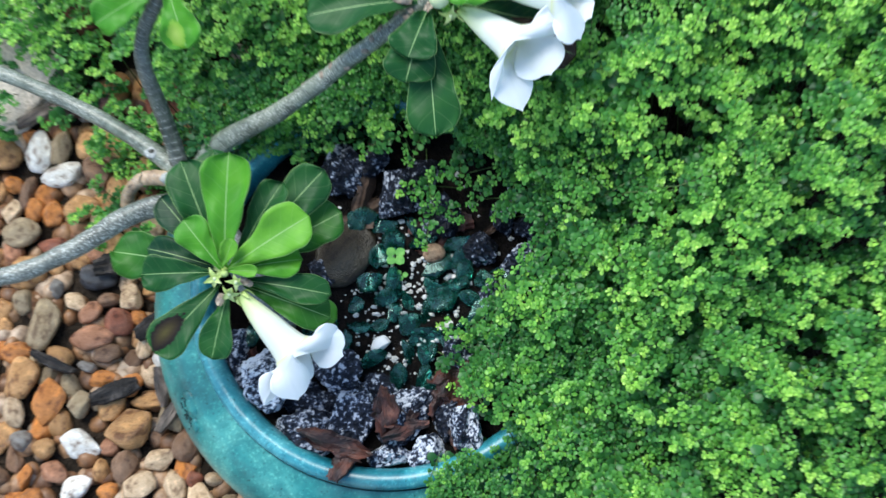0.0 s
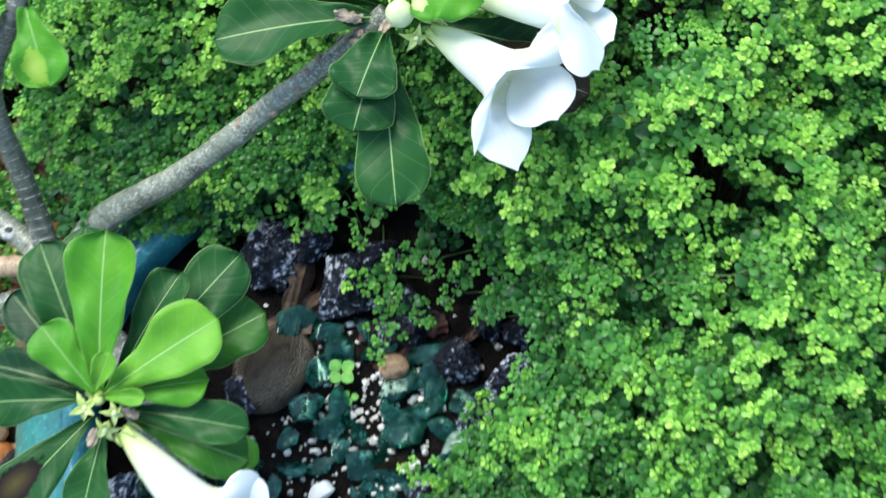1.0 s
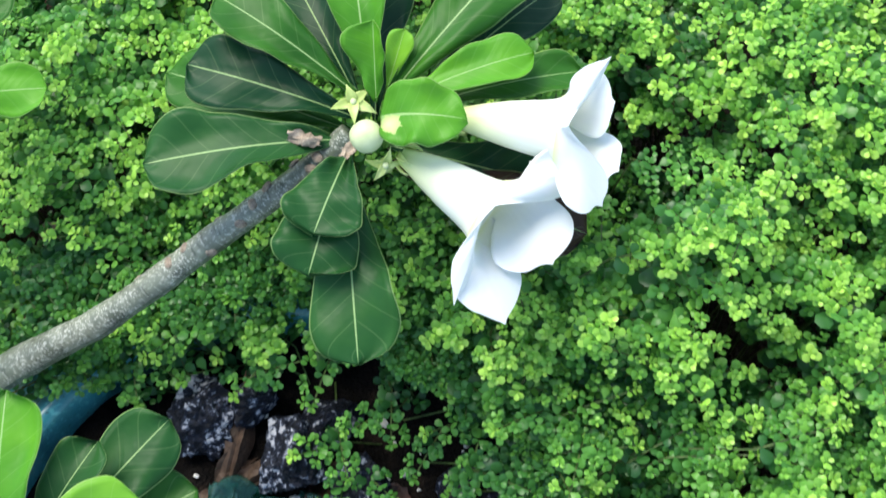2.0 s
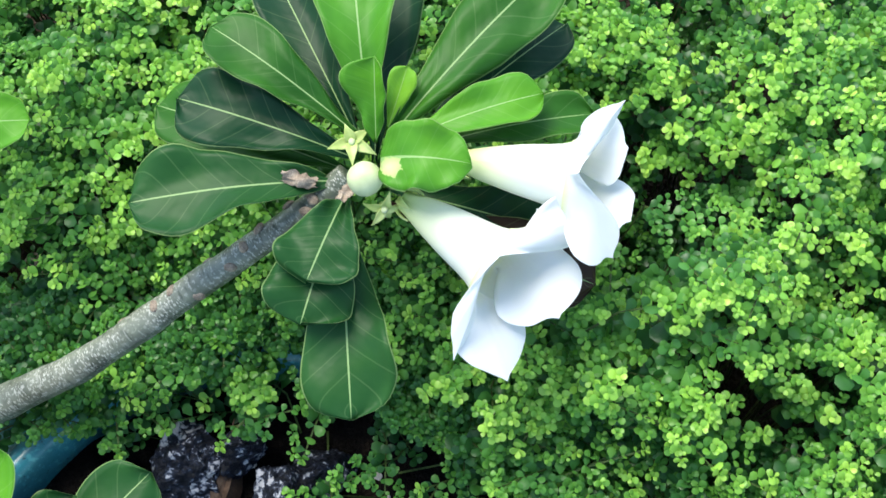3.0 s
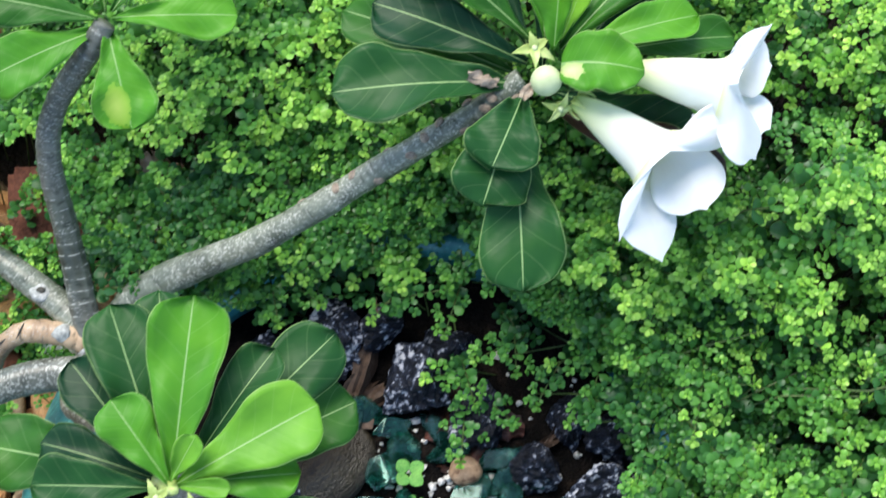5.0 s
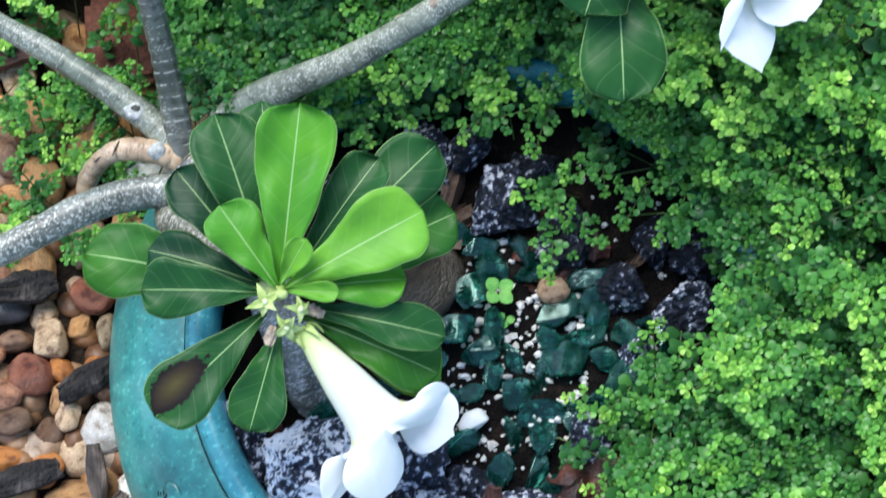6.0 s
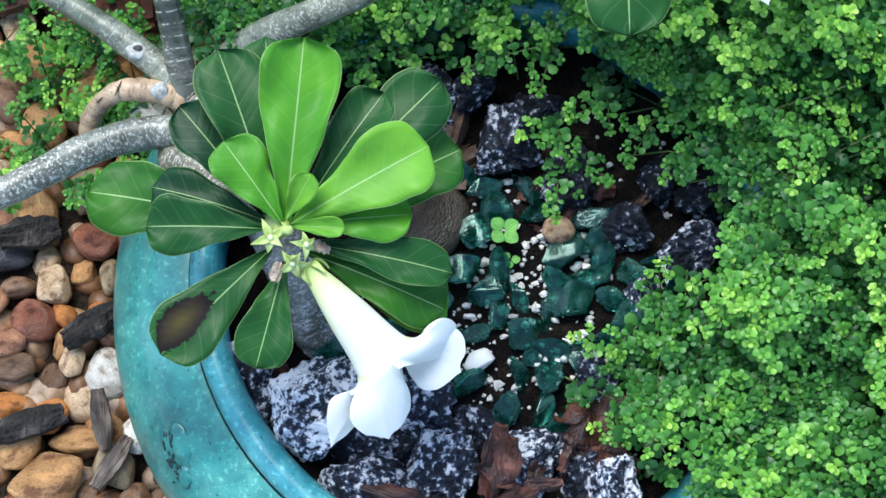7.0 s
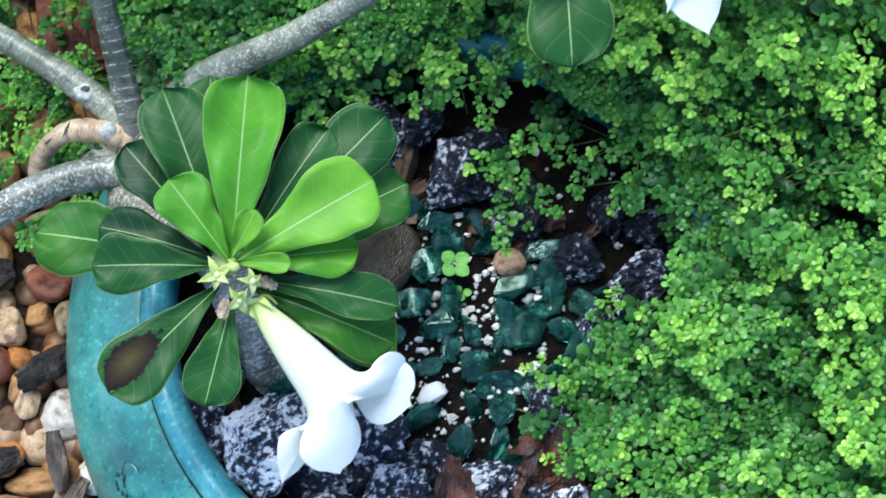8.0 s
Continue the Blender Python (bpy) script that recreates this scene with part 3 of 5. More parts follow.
for i in range(5, 35, 2):
    way = (scar_line[i + 1] - scar_line[i]).normalized()
    side = way.cross(V(0, 0, 1)).normalized()
    up = side.cross(way)
    a = i * 1.9
    out = side * math.cos(a) + up * abs(math.sin(a))
    scar = part("leaf_scar", rock_mesh("leaf_scar", (0.0027, 0.0021, 0.0012), SCAR, i, 0.2, 2), rose)
    scar.matrix_local = Matrix.Translation(scar_line[i] + out * 0.0056 - ROOT) @ out.to_track_quat("Z", "Y").to_matrix().to_4x4()
husk = part("dry_calyx", flake_mesh("dry_calyx", 0.013, 0.006, 0.0006, SCAR, 2.2), rose, "dry pinkish brown remnant of a fallen flower")
husk.matrix_local = Matrix.Translation(-ROOT) @ pose(0.022, 0.146, 0.259, 10, 5, -10)
part("shoot_tip", tube_mesh("shoot_tip", [(-0.113, -0.021, 0.2), (-0.107, -0.027, 0.211), (-0.103, -0.031, 0.221)], [0.0044, 0.004, 0.0016], CALYX, 12, 6, 0.2), rose, "pale green growing tip", at=ROOT)
CALLUS = spotted("pale_callus", [(0.3, (0.3, 0.31, 0.28)), (0.7, (0.52, 0.53, 0.5))], 160, 0.55, 600)
KNOT_EYE = spotted("knot_eye", [(0.3, (0.04, 0.038, 0.03)), (0.7, (0.12, 0.115, 0.095))], 300, 0.7)
knot = part("knot", rock_mesh("knot", (0.0052, 0.0047, 0.0022), CALLUS, 5, 0.2, 3), rose, "round pale pruning knot")
knot.location = V(-0.178, 0.077, 0.1482) - ROOT
eye = part("knot_eye", rock_mesh("knot_eye", (0.0022, 0.0018, 0.0012), KNOT_EYE, 6, 0.3, 2), knot)
eye.location = V(0.0004, 0.0004, 0.0018)
part("callus", rock_mesh("callus", (0.005, 0.0042, 0.004), CALLUS, 12, 0.3, 3), rose, "pale scarred stump of the curled stub").location = V(-0.1665, 0.0575, 0.1465) - ROOT
for at, turn in (((-0.186, 0.0578, 0.1472), 70), ((-0.1935, 0.0545, 0.1425), 40)):
    crack = part("crack", rock_mesh("crack", (0.0042, 0.0005, 0.0008), KNOT_EYE, turn, 0.3, 2), rose, "dark dry crack")
    crack.matrix_local = Matrix.Translation(-ROOT) @ pose(*at, 0, 0, turn)


def leaf(base, tip, width, tone, arch=0.06, fold=0.14, roll=0.0, wave=0.16, mat=ROSE_LEAF, face=FACE, label="", outline=LEAF_OUTLINE):
    seed = len(rose.children) * 0.37
    ob = part("leaf", blade_mesh("leaf", base, tip, width, mat, face, arch, fold, roll, wave, outline, seed=seed), rose, label, at=ROOT)
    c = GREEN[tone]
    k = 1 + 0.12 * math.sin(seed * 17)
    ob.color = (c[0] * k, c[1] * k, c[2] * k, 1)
    return ob


# rosette low over the rim
leaf((-0.105, -0.027, 0.214), (-0.099, 0.050, 0.236), 0.034, "bright", 0.05, 0.2)
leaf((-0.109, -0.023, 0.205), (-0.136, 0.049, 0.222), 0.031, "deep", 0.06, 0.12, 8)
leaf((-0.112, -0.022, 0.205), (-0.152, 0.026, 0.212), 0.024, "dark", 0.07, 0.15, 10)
leaf((-0.106, -0.027, 0.216), (-0.132, 0.006, 0.226), 0.024, "bright", 0.05, 0.2, 6, 0.15)
leaf((-0.106, -0.019, 0.200), (-0.116, 0.059, 0.214), 0.026, "deep", 0.05, 0.1)
leaf((-0.099, -0.020, 0.206), (-0.064, 0.031, 0.224), 0.023, "deep", 0.06, 0.3, -14)
leaf((-0.097, -0.018, 0.195), (-0.038, 0.043, 0.210), 0.031, "deep", 0.05, 0.08, -6)
leaf((-0.097, -0.019, 0.190), (-0.028, 0.016, 0.195), 0.030, "mid", 0.05, 0.08, -4)
leaf((-0.103, -0.027, 0.216), (-0.045, 0.006, 0.228), 0.033, "lime", 0.06, 0.2, -8, 0.12)
leaf((-0.105, -0.027, 0.222), (-0.095, -0.011, 0.236), 0.012, "lime", 0.02, 0.5)
leaf((-0.103, -0.026, 0.210), (-0.051, -0.021, 0.216), 0.022, "bright", 0.05, 0.2, -10)
leaf((-0.104, -0.028, 0.218), (-0.080, -0.030, 0.224), 0.009, "lime", 0.03, 0.4)
leaf((-0.098, -0.032, 0.205), (-0.033, -0.044, 0.206), 0.021, "deep", 0.06, 0.25, -16)
leaf((-0.095, -0.035, 0.200), (-0.035, -0.058, 0.196), 0.026, "mid", 0.06, 0.12, -8)
leaf((-0.091, -0.035, 0.190), (-0.033, -0.058, 0.185), 0.024, "lime", 0.05, 0.12)
leaf((-0.115, -0.022, 0.195), (-0.192, -0.006, 0.187), 0.033, "mid", 0.08, 0.15, 12, 0.25)
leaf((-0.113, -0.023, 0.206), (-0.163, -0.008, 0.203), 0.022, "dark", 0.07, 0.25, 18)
leaf((-0.111, -0.028, 0.212), (-0.164, -0.028, 0.211), 0.025, "deep", 0.07, 0.2, 8)
leaf((-0.111, -0.034, 0.202), (-0.156, -0.081, 0.200), 0.029, "deep", 0.05, 0.1, 4, 0.08, BURNT_LEAF, FACE, "green leaf with a burnt brown patch")
leaf((-0.105, -0.040, 0.204), (-0.116, -0.086, 0.200), 0.024, "deep", 0.05, 0.15)
# rosette at the end of the long branch
leaf((0.040, 0.141, 0.256), (0.026, 0.105, 0.258), 0.033, "deep", 0.08, 0.2)
leaf((0.036, 0.137, 0.248), (0.023, 0.091, 0.248), 0.035, "deep", 0.06, 0.1)
leaf((0.037, 0.142, 0.242), (0.042, 0.057, 0.235), 0.036, "deep", 0.05, 0.1)
leaf((0.038, 0.148, 0.252), (-0.044, 0.138, 0.255), 0.036, "deep", 0.06, 0.3, 14)
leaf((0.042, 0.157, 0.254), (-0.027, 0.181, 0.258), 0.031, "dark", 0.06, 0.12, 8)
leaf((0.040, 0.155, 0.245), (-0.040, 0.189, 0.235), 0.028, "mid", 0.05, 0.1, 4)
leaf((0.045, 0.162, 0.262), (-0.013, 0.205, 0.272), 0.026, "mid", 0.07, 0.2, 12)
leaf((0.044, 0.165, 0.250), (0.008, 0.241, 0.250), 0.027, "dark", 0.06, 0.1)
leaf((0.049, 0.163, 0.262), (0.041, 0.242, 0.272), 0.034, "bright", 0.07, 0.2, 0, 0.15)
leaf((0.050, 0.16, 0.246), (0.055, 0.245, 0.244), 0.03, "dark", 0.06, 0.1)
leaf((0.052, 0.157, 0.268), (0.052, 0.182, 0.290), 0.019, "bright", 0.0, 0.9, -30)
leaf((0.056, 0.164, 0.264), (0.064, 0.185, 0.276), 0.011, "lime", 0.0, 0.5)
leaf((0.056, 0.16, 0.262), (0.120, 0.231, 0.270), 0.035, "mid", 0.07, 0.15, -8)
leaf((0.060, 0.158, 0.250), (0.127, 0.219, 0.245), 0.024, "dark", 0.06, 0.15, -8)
leaf((0.056, 0.156, 0.264), (0.116, 0.176, 0.270), 0.021, "bright", 0.08, 0.2, -14, 0.15)
leaf((0.058, 0.156, 0.256), (0.136, 0.174, 0.255), 0.02, "mid", 0.07, 0.25, -16)
leaf((0.054, 0.147, 0.274), (0.088, 0.141, 0.284), 0.026, "bright", 0.2, 0.1, -4, mat=PALE_LEAF, label="short bright leaf with a cream patch", outline=((0, 0.45), (0.08, 0.74), (0.2, 0.93), (0.4, 1.0), (0.65, 1.0), (0.82, 0.86), (0.93, 0.58), (1, 0.1)))
leaf((0.056, 0.147, 0.246), (0.121, 0.132, 0.235), 0.026, "dark", 0.06, 0.15)
leaf((0.054, 0.143, 0.24), (0.137, 0.114, 0.224), 0.03, "brown", 0.05, 0.15, label="dark leaf browning towards its end")
# rosette at the end of the upright branch
leaf((-0.141, 0.172, 0.250), (-0.086, 0.175, 0.252), 0.022, "bright", 0.06, 0.15)
leaf((-0.143, 0.169, 0.246), (-0.130, 0.125, 0.236), 0.028, "bright", 0.06, 0.1, mat=FADED_LEAF, label="bright green leaf with a faded yellow patch")
leaf((-0.141, 0.175, 0.250), (-0.108, 0.225, 0.256), 0.026, "mid", 0.06, 0.15)
leaf((-0.144, 0.175, 0.250), (-0.153, 0.234, 0.256), 0.028, "mid", 0.06, 0.15)
leaf((-0.146, 0.169, 0.245), (-0.195, 0.144, 0.240), 0.027, "bright", 0.08, 0.15)
leaf((-0.147, 0.171, 0.250), (-0.200, 0.180, 0.250), 0.025, "mid", 0.06, 0.15)


def bezier(a, b, c, d, u):
    return a * (1 - u) ** 3 + b * 3 * u * (1 - u) ** 2 + c * 3 * u * u * (1 - u) + d * u ** 3


FUNNEL = ((0, 0.0040), (0.1, 0.0047), (0.3, 0.0070), (0.55, 0.0094), (0.8, 0.0112), (0.93, 0.0124), (1, 0.0136))
MOUTH = FUNNEL[-1][1]


def sheet_mesh(name, rows, mat, uvs, thick, normals):
    """A grid of points given twice over: once as it is and once moved back by its thickness, closed round the border."""
    nu, nv = len(rows) - 1, len(rows[0]) - 1
    verts = [p for row in rows for p in row] + [p - n * thick for row, ns in zip(rows, normals) for p, n in zip(row, ns)]
    w, half, faces = nv + 1, (nu + 1) * (nv + 1), []
    for i in range(nu):
        for j in range(nv):
            a = i * w + j
            faces += [(a, a + w, a + w + 1, a + 1), (half + a, half + a + 1, half + a + w + 1, half + a + w)]
    border = [j for j in range(nv)] + [i * w + nv for i in range(nu)] + [nu * w + nv - j for j in range(nv)] + [(nu - i) * w for i in range(nu)]
    for a, b in zip(border, border[1:] + border[:1]):
        faces.append((a, b, half + b, half + a))
    me = mesh_of(name, verts, faces, mat, uvs + uvs)
    me.set_sharp_from_angle(angle=radians(48))
    return me


def funnel_mesh(base, throat, e0, e1):
    """The fused part of the trumpet: a slightly bent, widening tube, open at the mouth."""
    nu, nv = 26, 40
    rows, normals, uvs = [], [], []
    for i in range(nu + 1):
        u = i / nu
        c = base.lerp(throat, u) + e0 * 0.002 * math.sin(math.pi * u)
        r = curve_value(FUNNEL, u)
        row, ns = [], []
        for j in range(nv + 1):
            a = 2 * math.pi * j / nv
            d = e0 * math.cos(a) + e1 * math.sin(a)
            row.append(c + d * r * (1 + 0.02 * math.cos(5 * a) * u))
            ns.append(d)
            uvs.append((u, j / nv))
        rows.append(row)
        normals.append(ns)
    return sheet_mesh("flower", rows, TUBE, uvs, 0.0005, normals)


def lobe_reach(k, blunt):
    """How far the lobe's outline goes, from its pointed middle (0) to the notch (1)."""
    return 0.94 - 0.74 * k ** blunt + 0.06 * math.exp(-k / 0.05)


def lobe_width(k):
    return math.sin(math.pi / 2 * min(1.0, k / 0.75)) if k < 0.75 else 1 - 0.3 * ((k - 0.75) / 0.25) ** 2


def petal_mesh(throat, along, e0, e1, middle, step, facing, tips, width, blunt, seed):
    """One lobe: it goes on from its share of the funnel's mouth and opens to its own pointed, wavy end."""
    def ring(a):
        d = e0 * math.cos(a) + e1 * math.sin(a)
        return throat + d * MOUTH * (1 + 0.02 * math.cos(5 * a)), (along * 0.9 + d * 0.45).normalized(), d

    before, tip, after = tips
    c = ring(middle)[0]
    d = tip - c
    n = (facing - d * (facing.dot(d) / d.length_squared)).normalized()
    y = n.cross(d).normalized()
    if y.dot(ring(middle + 0.5)[0] - ring(middle - 0.5)[0]) < 0:
        y = -y
    nu, nv = 18, 40
    rows, normals, uvs = [], [], []
    for i in range(nu + 1):
        u = i / nu
        row, ns = [], []
        for j in range(nv + 1):
            v = 2 * j / nv - 1
            k = abs(v)
            p0, way, radial = ring(middle + v * step * 0.5)
            frill = 1 + 0.05 * noise.noise(V(v * 5, seed * 2.3, 1.0)) * (1 - k)
            end = c + d * lobe_reach(k, blunt) * frill + y * (width * 0.54 * lobe_width(k) * (1 if v > 0 else -1))
            edge, _, outward = ring(middle + (0.5 if v > 0 else -0.5) * step)
            notch = edge + (along * 0.5 + outward * 0.86) * 0.13 * ((tip - edge).length + ((after if v > 0 else before) - edge).length)
            end = end.lerp(notch, max(0.0, (k - 0.7) / 0.3) ** 1.5)
            p1 = p0 + way * d.length * 0.24 * (1 - 0.5 * k * k)
            p2 = p0.lerp(end, 0.62) + n * d.length * 0.1
            p = bezier(p0, p1, p2, end, u)
            p += n * (0.07 * width * noise.noise(V(u * 2.6 + seed, v * 1.5, seed)) * u * u)
            row.append(p)
            ns.append((-radial).lerp(n, min(1.0, u * 1.6)).normalized())
            uvs.append((u, j / nv))
        rows.append(row)
        normals.append(ns)
    return sheet_mesh("petal", rows, PETAL, uvs, 0.0004, normals)


def flower(base, throat, tips, label):
    """A trumpet: a widening tube that opens into five petals, with sepals round its base; each tip has its petal's width, and how blunt it is."""
    base, throat = Vector(base), Vector(throat)
    along = (throat - base).normalized()
    # the upper side of the mouth lies between two petals
    e0 = (FACE - along * FACE.dot(along)).normalized()
    e1 = along.cross(e0)
    f = part("flower", funnel_mesh(base, throat, e0, e1), rose, label, at=ROOT)
    facing = (along * 0.45 + FACE.normalized() * 0.6).normalized()
    ring = sorted(((math.atan2((Vector(t[:3]) - throat).dot(e1), (Vector(t[:3]) - throat).dot(e0)) % (2 * math.pi), t) for t in tips), key=lambda k: k[0])
    step = 2 * math.pi / 5
    # each petal's share of the mouth lies half way between an even one and the one that its tip points to
    marks = []
    for i in range(5):
        a, b = ring[i - 1][0] - (2 * math.pi if i == 0 else 0), ring[i][0]
        marks.append(0.5 * (a + b) / 2 + 0.5 * i * step)
    marks.append(marks[0] + 2 * math.pi)
    for i, (a, t) in enumerate(ring):
        part("petal", petal_mesh(throat, along, e0, e1, (marks[i] + marks[i + 1]) / 2, marks[i + 1] - marks[i], facing, [Vector(ring[(i + q) % 5][1][:3]) for q in (-1, 0, 1)], t[3], t[4] if len(t) > 4 else 2.2, i * 1.7 + throat.x * 40), f, at=ROOT)
    for i in range(5):
        a = i * step + throat.y * 70
        d = e0 * math.cos(a) + e1 * math.sin(a)
        root = base + d * 0.0036 - along * 0.001
        part("sepal", blade_mesh("sepal", root, root + along * 0.0075 + d * (0.0025 + 0.002 * math.sin(i * 5.1)), 0.0034, CALYX, d, 0.1, 0.5, outline=((0, 0.8), (0.25, 1.0), (0.5, 0.8), (0.75, 0.45), (1, 0.04)), nu=8, nv=4), f, at=ROOT)
    return f


flower((-0.095, -0.043, 0.208), (-0.062, -0.079, 0.194), [(-0.058, -0.114, 0.186, 0.027, 1.5), (-0.083, -0.117, 0.183, 0.018, 1.2), (-0.027, -0.083, 0.186, 0.029), (-0.029, -0.068, 0.190, 0.02), (-0.056, -0.101, 0.170, 0.018)], "white trumpet flower with five petals")
flower((0.062, 0.136, 0.262), (0.095, 0.112, 0.260), [(0.101, 0.069, 0.246, 0.028, 1.4), (0.121, 0.091, 0.252, 0.035), (0.081, 0.075, 0.254, 0.009, 1.3), (0.133, 0.127, 0.264, 0.02), (0.1, 0.087, 0.238, 0.014)], "white trumpet flower with pale yellow throat")
flower((0.082, 0.150, 0.266), (0.124, 0.142, 0.267), [(0.146, 0.168, 0.280, 0.010, 1.2), (0.147, 0.152, 0.272, 0.026), (0.141, 0.112, 0.260, 0.022), (0.118, 0.126, 0.258, 0.018), (0.148, 0.127, 0.262, 0.026)], "white trumpet flower seen from its side")
bud = part("bud", rock_mesh("bud", (0.0068, 0.0066, 0.0074), BUD, 3, 0.06, 3, fine=0.01), rose, "round pale green flower bud")
bud.location = V(0.048, 0.141, 0.27) - ROOT


def star_calyx(centre, radius, label, lean=(0.0, -0.25, 1.0)):
    """Five broad pointed sepals spread like a star round a small cup."""
    c, up = Vector(centre), Vector(lean).normalized()
    e0 = up.orthogonal().normalized()
    e1 = up.cross(e0)
    k = part("calyx", rock_mesh("calyx", (0.0024, 0.0024, 0.0018), CALYX, 8, 0.1, 2), rose, label)
    k.location = c - ROOT
    for i in range(5):
        a = 2 * math.pi * i / 5 + centre[0] * 90 + 0.25 * math.sin(i * 7.1 + centre[1] * 300)
        r = radius * (0.85 + 0.18 * math.sin(i * 4.7 + centre[0] * 500))
        tip = (e0 * math.cos(a) + e1 * math.sin(a)) * r + up * radius * (0.1 + 0.25 * math.sin(i * 2.3 + centre[1] * 90))
        part("sepal", blade_mesh("sepal", up * 0.0012, tip, radius * 0.46, CALYX, up, 0.14, 0.3, outline=((0, 0.75), (0.2, 1.0), (0.4, 0.9), (0.65, 0.55), (0.85, 0.22), (1, 0.03)), nu=12, nv=6), k)
    eye = part("cup", rock_mesh("cup", (0.0014, 0.0014, 0.0012), BUD, 4, 0.1, 2), k)
    eye.location = up * 0.0022


star_calyx((0.043, 0.156, 0.270), 0.0105, "pale green star calyx whose flower fell")
star_calyx((0.055, 0.133, 0.262), 0.0085, "small pale green star calyx", (0.1, -0.8, 0.6))
star_calyx((-0.111, -0.033, 0.216), 0.0090, "pale green star calyx whose flower fell")
star_calyx((-0.101, -0.042, 0.214), 0.0095, "bent pale green star calyx", (-0.2, -0.9, 0.6))
star_calyx((-0.097, -0.036, 0.218), 0.0070, "small pale green star calyx", (0.5, -0.3, 0.8))
for x, y, z, turn in ((-0.108, -0.047, 0.213, 80), (-0.09, -0.036, 0.214, -20), (0.041, 0.139, 0.263, 60)):
    dry = part("dry_calyx", flake_mesh("dry_calyx", 0.009, 0.005, 0.0006, SCAR, turn * 0.1), rose, "dry tan remnant of a fallen flower")
    dry.matrix_local = Matrix.Translation(-ROOT) @ pose(x, y, z, 15, 10, turn)


# ---- stones and clutter in the pot ----
def granite_rock(x, y, z, size, turn, seed, tone=1.0, label="speckled black and white granite chunk in the pot"):
    ob = tagged(new("granite_rock", rock_mesh("granite_rock", size, GRANITE, seed, 0.42, 5, blocky=0.97, fine=0.13, crisp=24)), label, "rock", "granite chunks in the pot")
    ob.matrix_world = pose(x, y, z, turn * 0.3, turn * 0.2, turn)
    shade = min(1.0, 0.45 + 0.5 * tone)
    ob.color = (shade * 0.92, shade * 0.97, shade * 1.05, 0.2 + 0.34 * tone)
    return ob


rock_seed = itertools.count(141)


def place_rock(x, y, z, sx, sy, sz, turn, tone):
    granite_rock(x, y, z, (sx * 1.22, sy * 1.22, sz * 1.15), turn, next(rock_seed), tone)


place_rock(-0.092, -0.092, 0.122, 0.025, 0.024, 0.024, 64, 1.4)
place_rock(-0.065, -0.124, 0.12, 0.022, 0.016, 0.016, 10, 0.8)
place_rock(-0.03, -0.113, 0.121, 0.022, 0.02, 0.02, 60, 0.75)
place_rock(-0.045, -0.083, 0.119, 0.022, 0.016, 0.015, 100, 0.75)
place_rock(0.006, -0.12, 0.119, 0.024, 0.019, 0.017, 20, 0.7)
place_rock(0.02, -0.143, 0.118, 0.017, 0.011, 0.012, 45, 1.25)
place_rock(-0.008, -0.146, 0.117, 0.017, 0.01, 0.011, 15, 1.15)
place_rock(0.05, -0.128, 0.121, 0.012, 0.02, 0.018, 5, 1.1)
place_rock(-0.12, -0.066, 0.118, 0.016, 0.014, 0.014, 70, 0.9)
place_rock(0.002, 0.046, 0.125, 0.02, 0.016, 0.017, 85, 0.45)
place_rock(-0.013, 0.073, 0.126, 0.011, 0.011, 0.012, 40, 0.4)
place_rock(-0.042, 0.064, 0.124, 0.017, 0.016, 0.017, 25, 0.42)
place_rock(0.035, 0.03, 0.12, 0.016, 0.013, 0.013, 55, 0.25)
place_rock(0.062, 0.004, 0.118, 0.013, 0.013, 0.012, 0, 0.3)
place_rock(0.096, -0.007, 0.12, 0.019, 0.014, 0.014, 35, 0.6)
place_rock(0.105, 0.022, 0.118, 0.016, 0.014, 0.014, 80, 0.4)
place_rock(-0.068, -0.104, 0.112, 0.016, 0.013, 0.012, 15, 0.6)
place_rock(-0.01, -0.098, 0.112, 0.013, 0.013, 0.011, 50, 0.6)
place_rock(-0.047, -0.106, 0.11, 0.012, 0.012, 0.012, 80, 0.5)
place_rock(0.022, -0.106, 0.112, 0.014, 0.012, 0.012, 20, 0.6)
place_rock(-0.112, -0.085, 0.115, 0.012, 0.012, 0.012, 20, 0.8)
place_rock(0.036, -0.118, 0.112, 0.014, 0.014, 0.012, 65, 0.6)
place_rock(-0.052, -0.008, 0.112, 0.018, 0.014, 0.012, 40, 0.5)
place_rock(0.02, 0.062, 0.12, 0.015, 0.013, 0.013, 10, 0.4)
place_rock(-0.07, 0.055, 0.12, 0.014, 0.012, 0.012, 30, 0.35)
place_rock(0.078, 0.03, 0.116, 0.014, 0.012, 0.012, 70, 0.5)
place_rock(0.043, -0.072, 0.117, 0.009, 0.011, 0.009, 15, 0.7)
place_rock(0.07, -0.028, 0.116, 0.01, 0.008, 0.008, 65, 1.0)


def pebble_like(name, x, y, z, size, turn, colour, label, category, seed, rough=0.16):
    me = rock_mesh(name, (1, 1, 1), PEBBLE, seed, rough, 3, fine=0.02)
    ob = tagged(new(name, me), label, category)
    ob.matrix_world = pose(x, y, z, 0, 0, turn) @ Matrix.Diagonal((*size, 1))
    ob.color = (*colour, 1)
    return ob


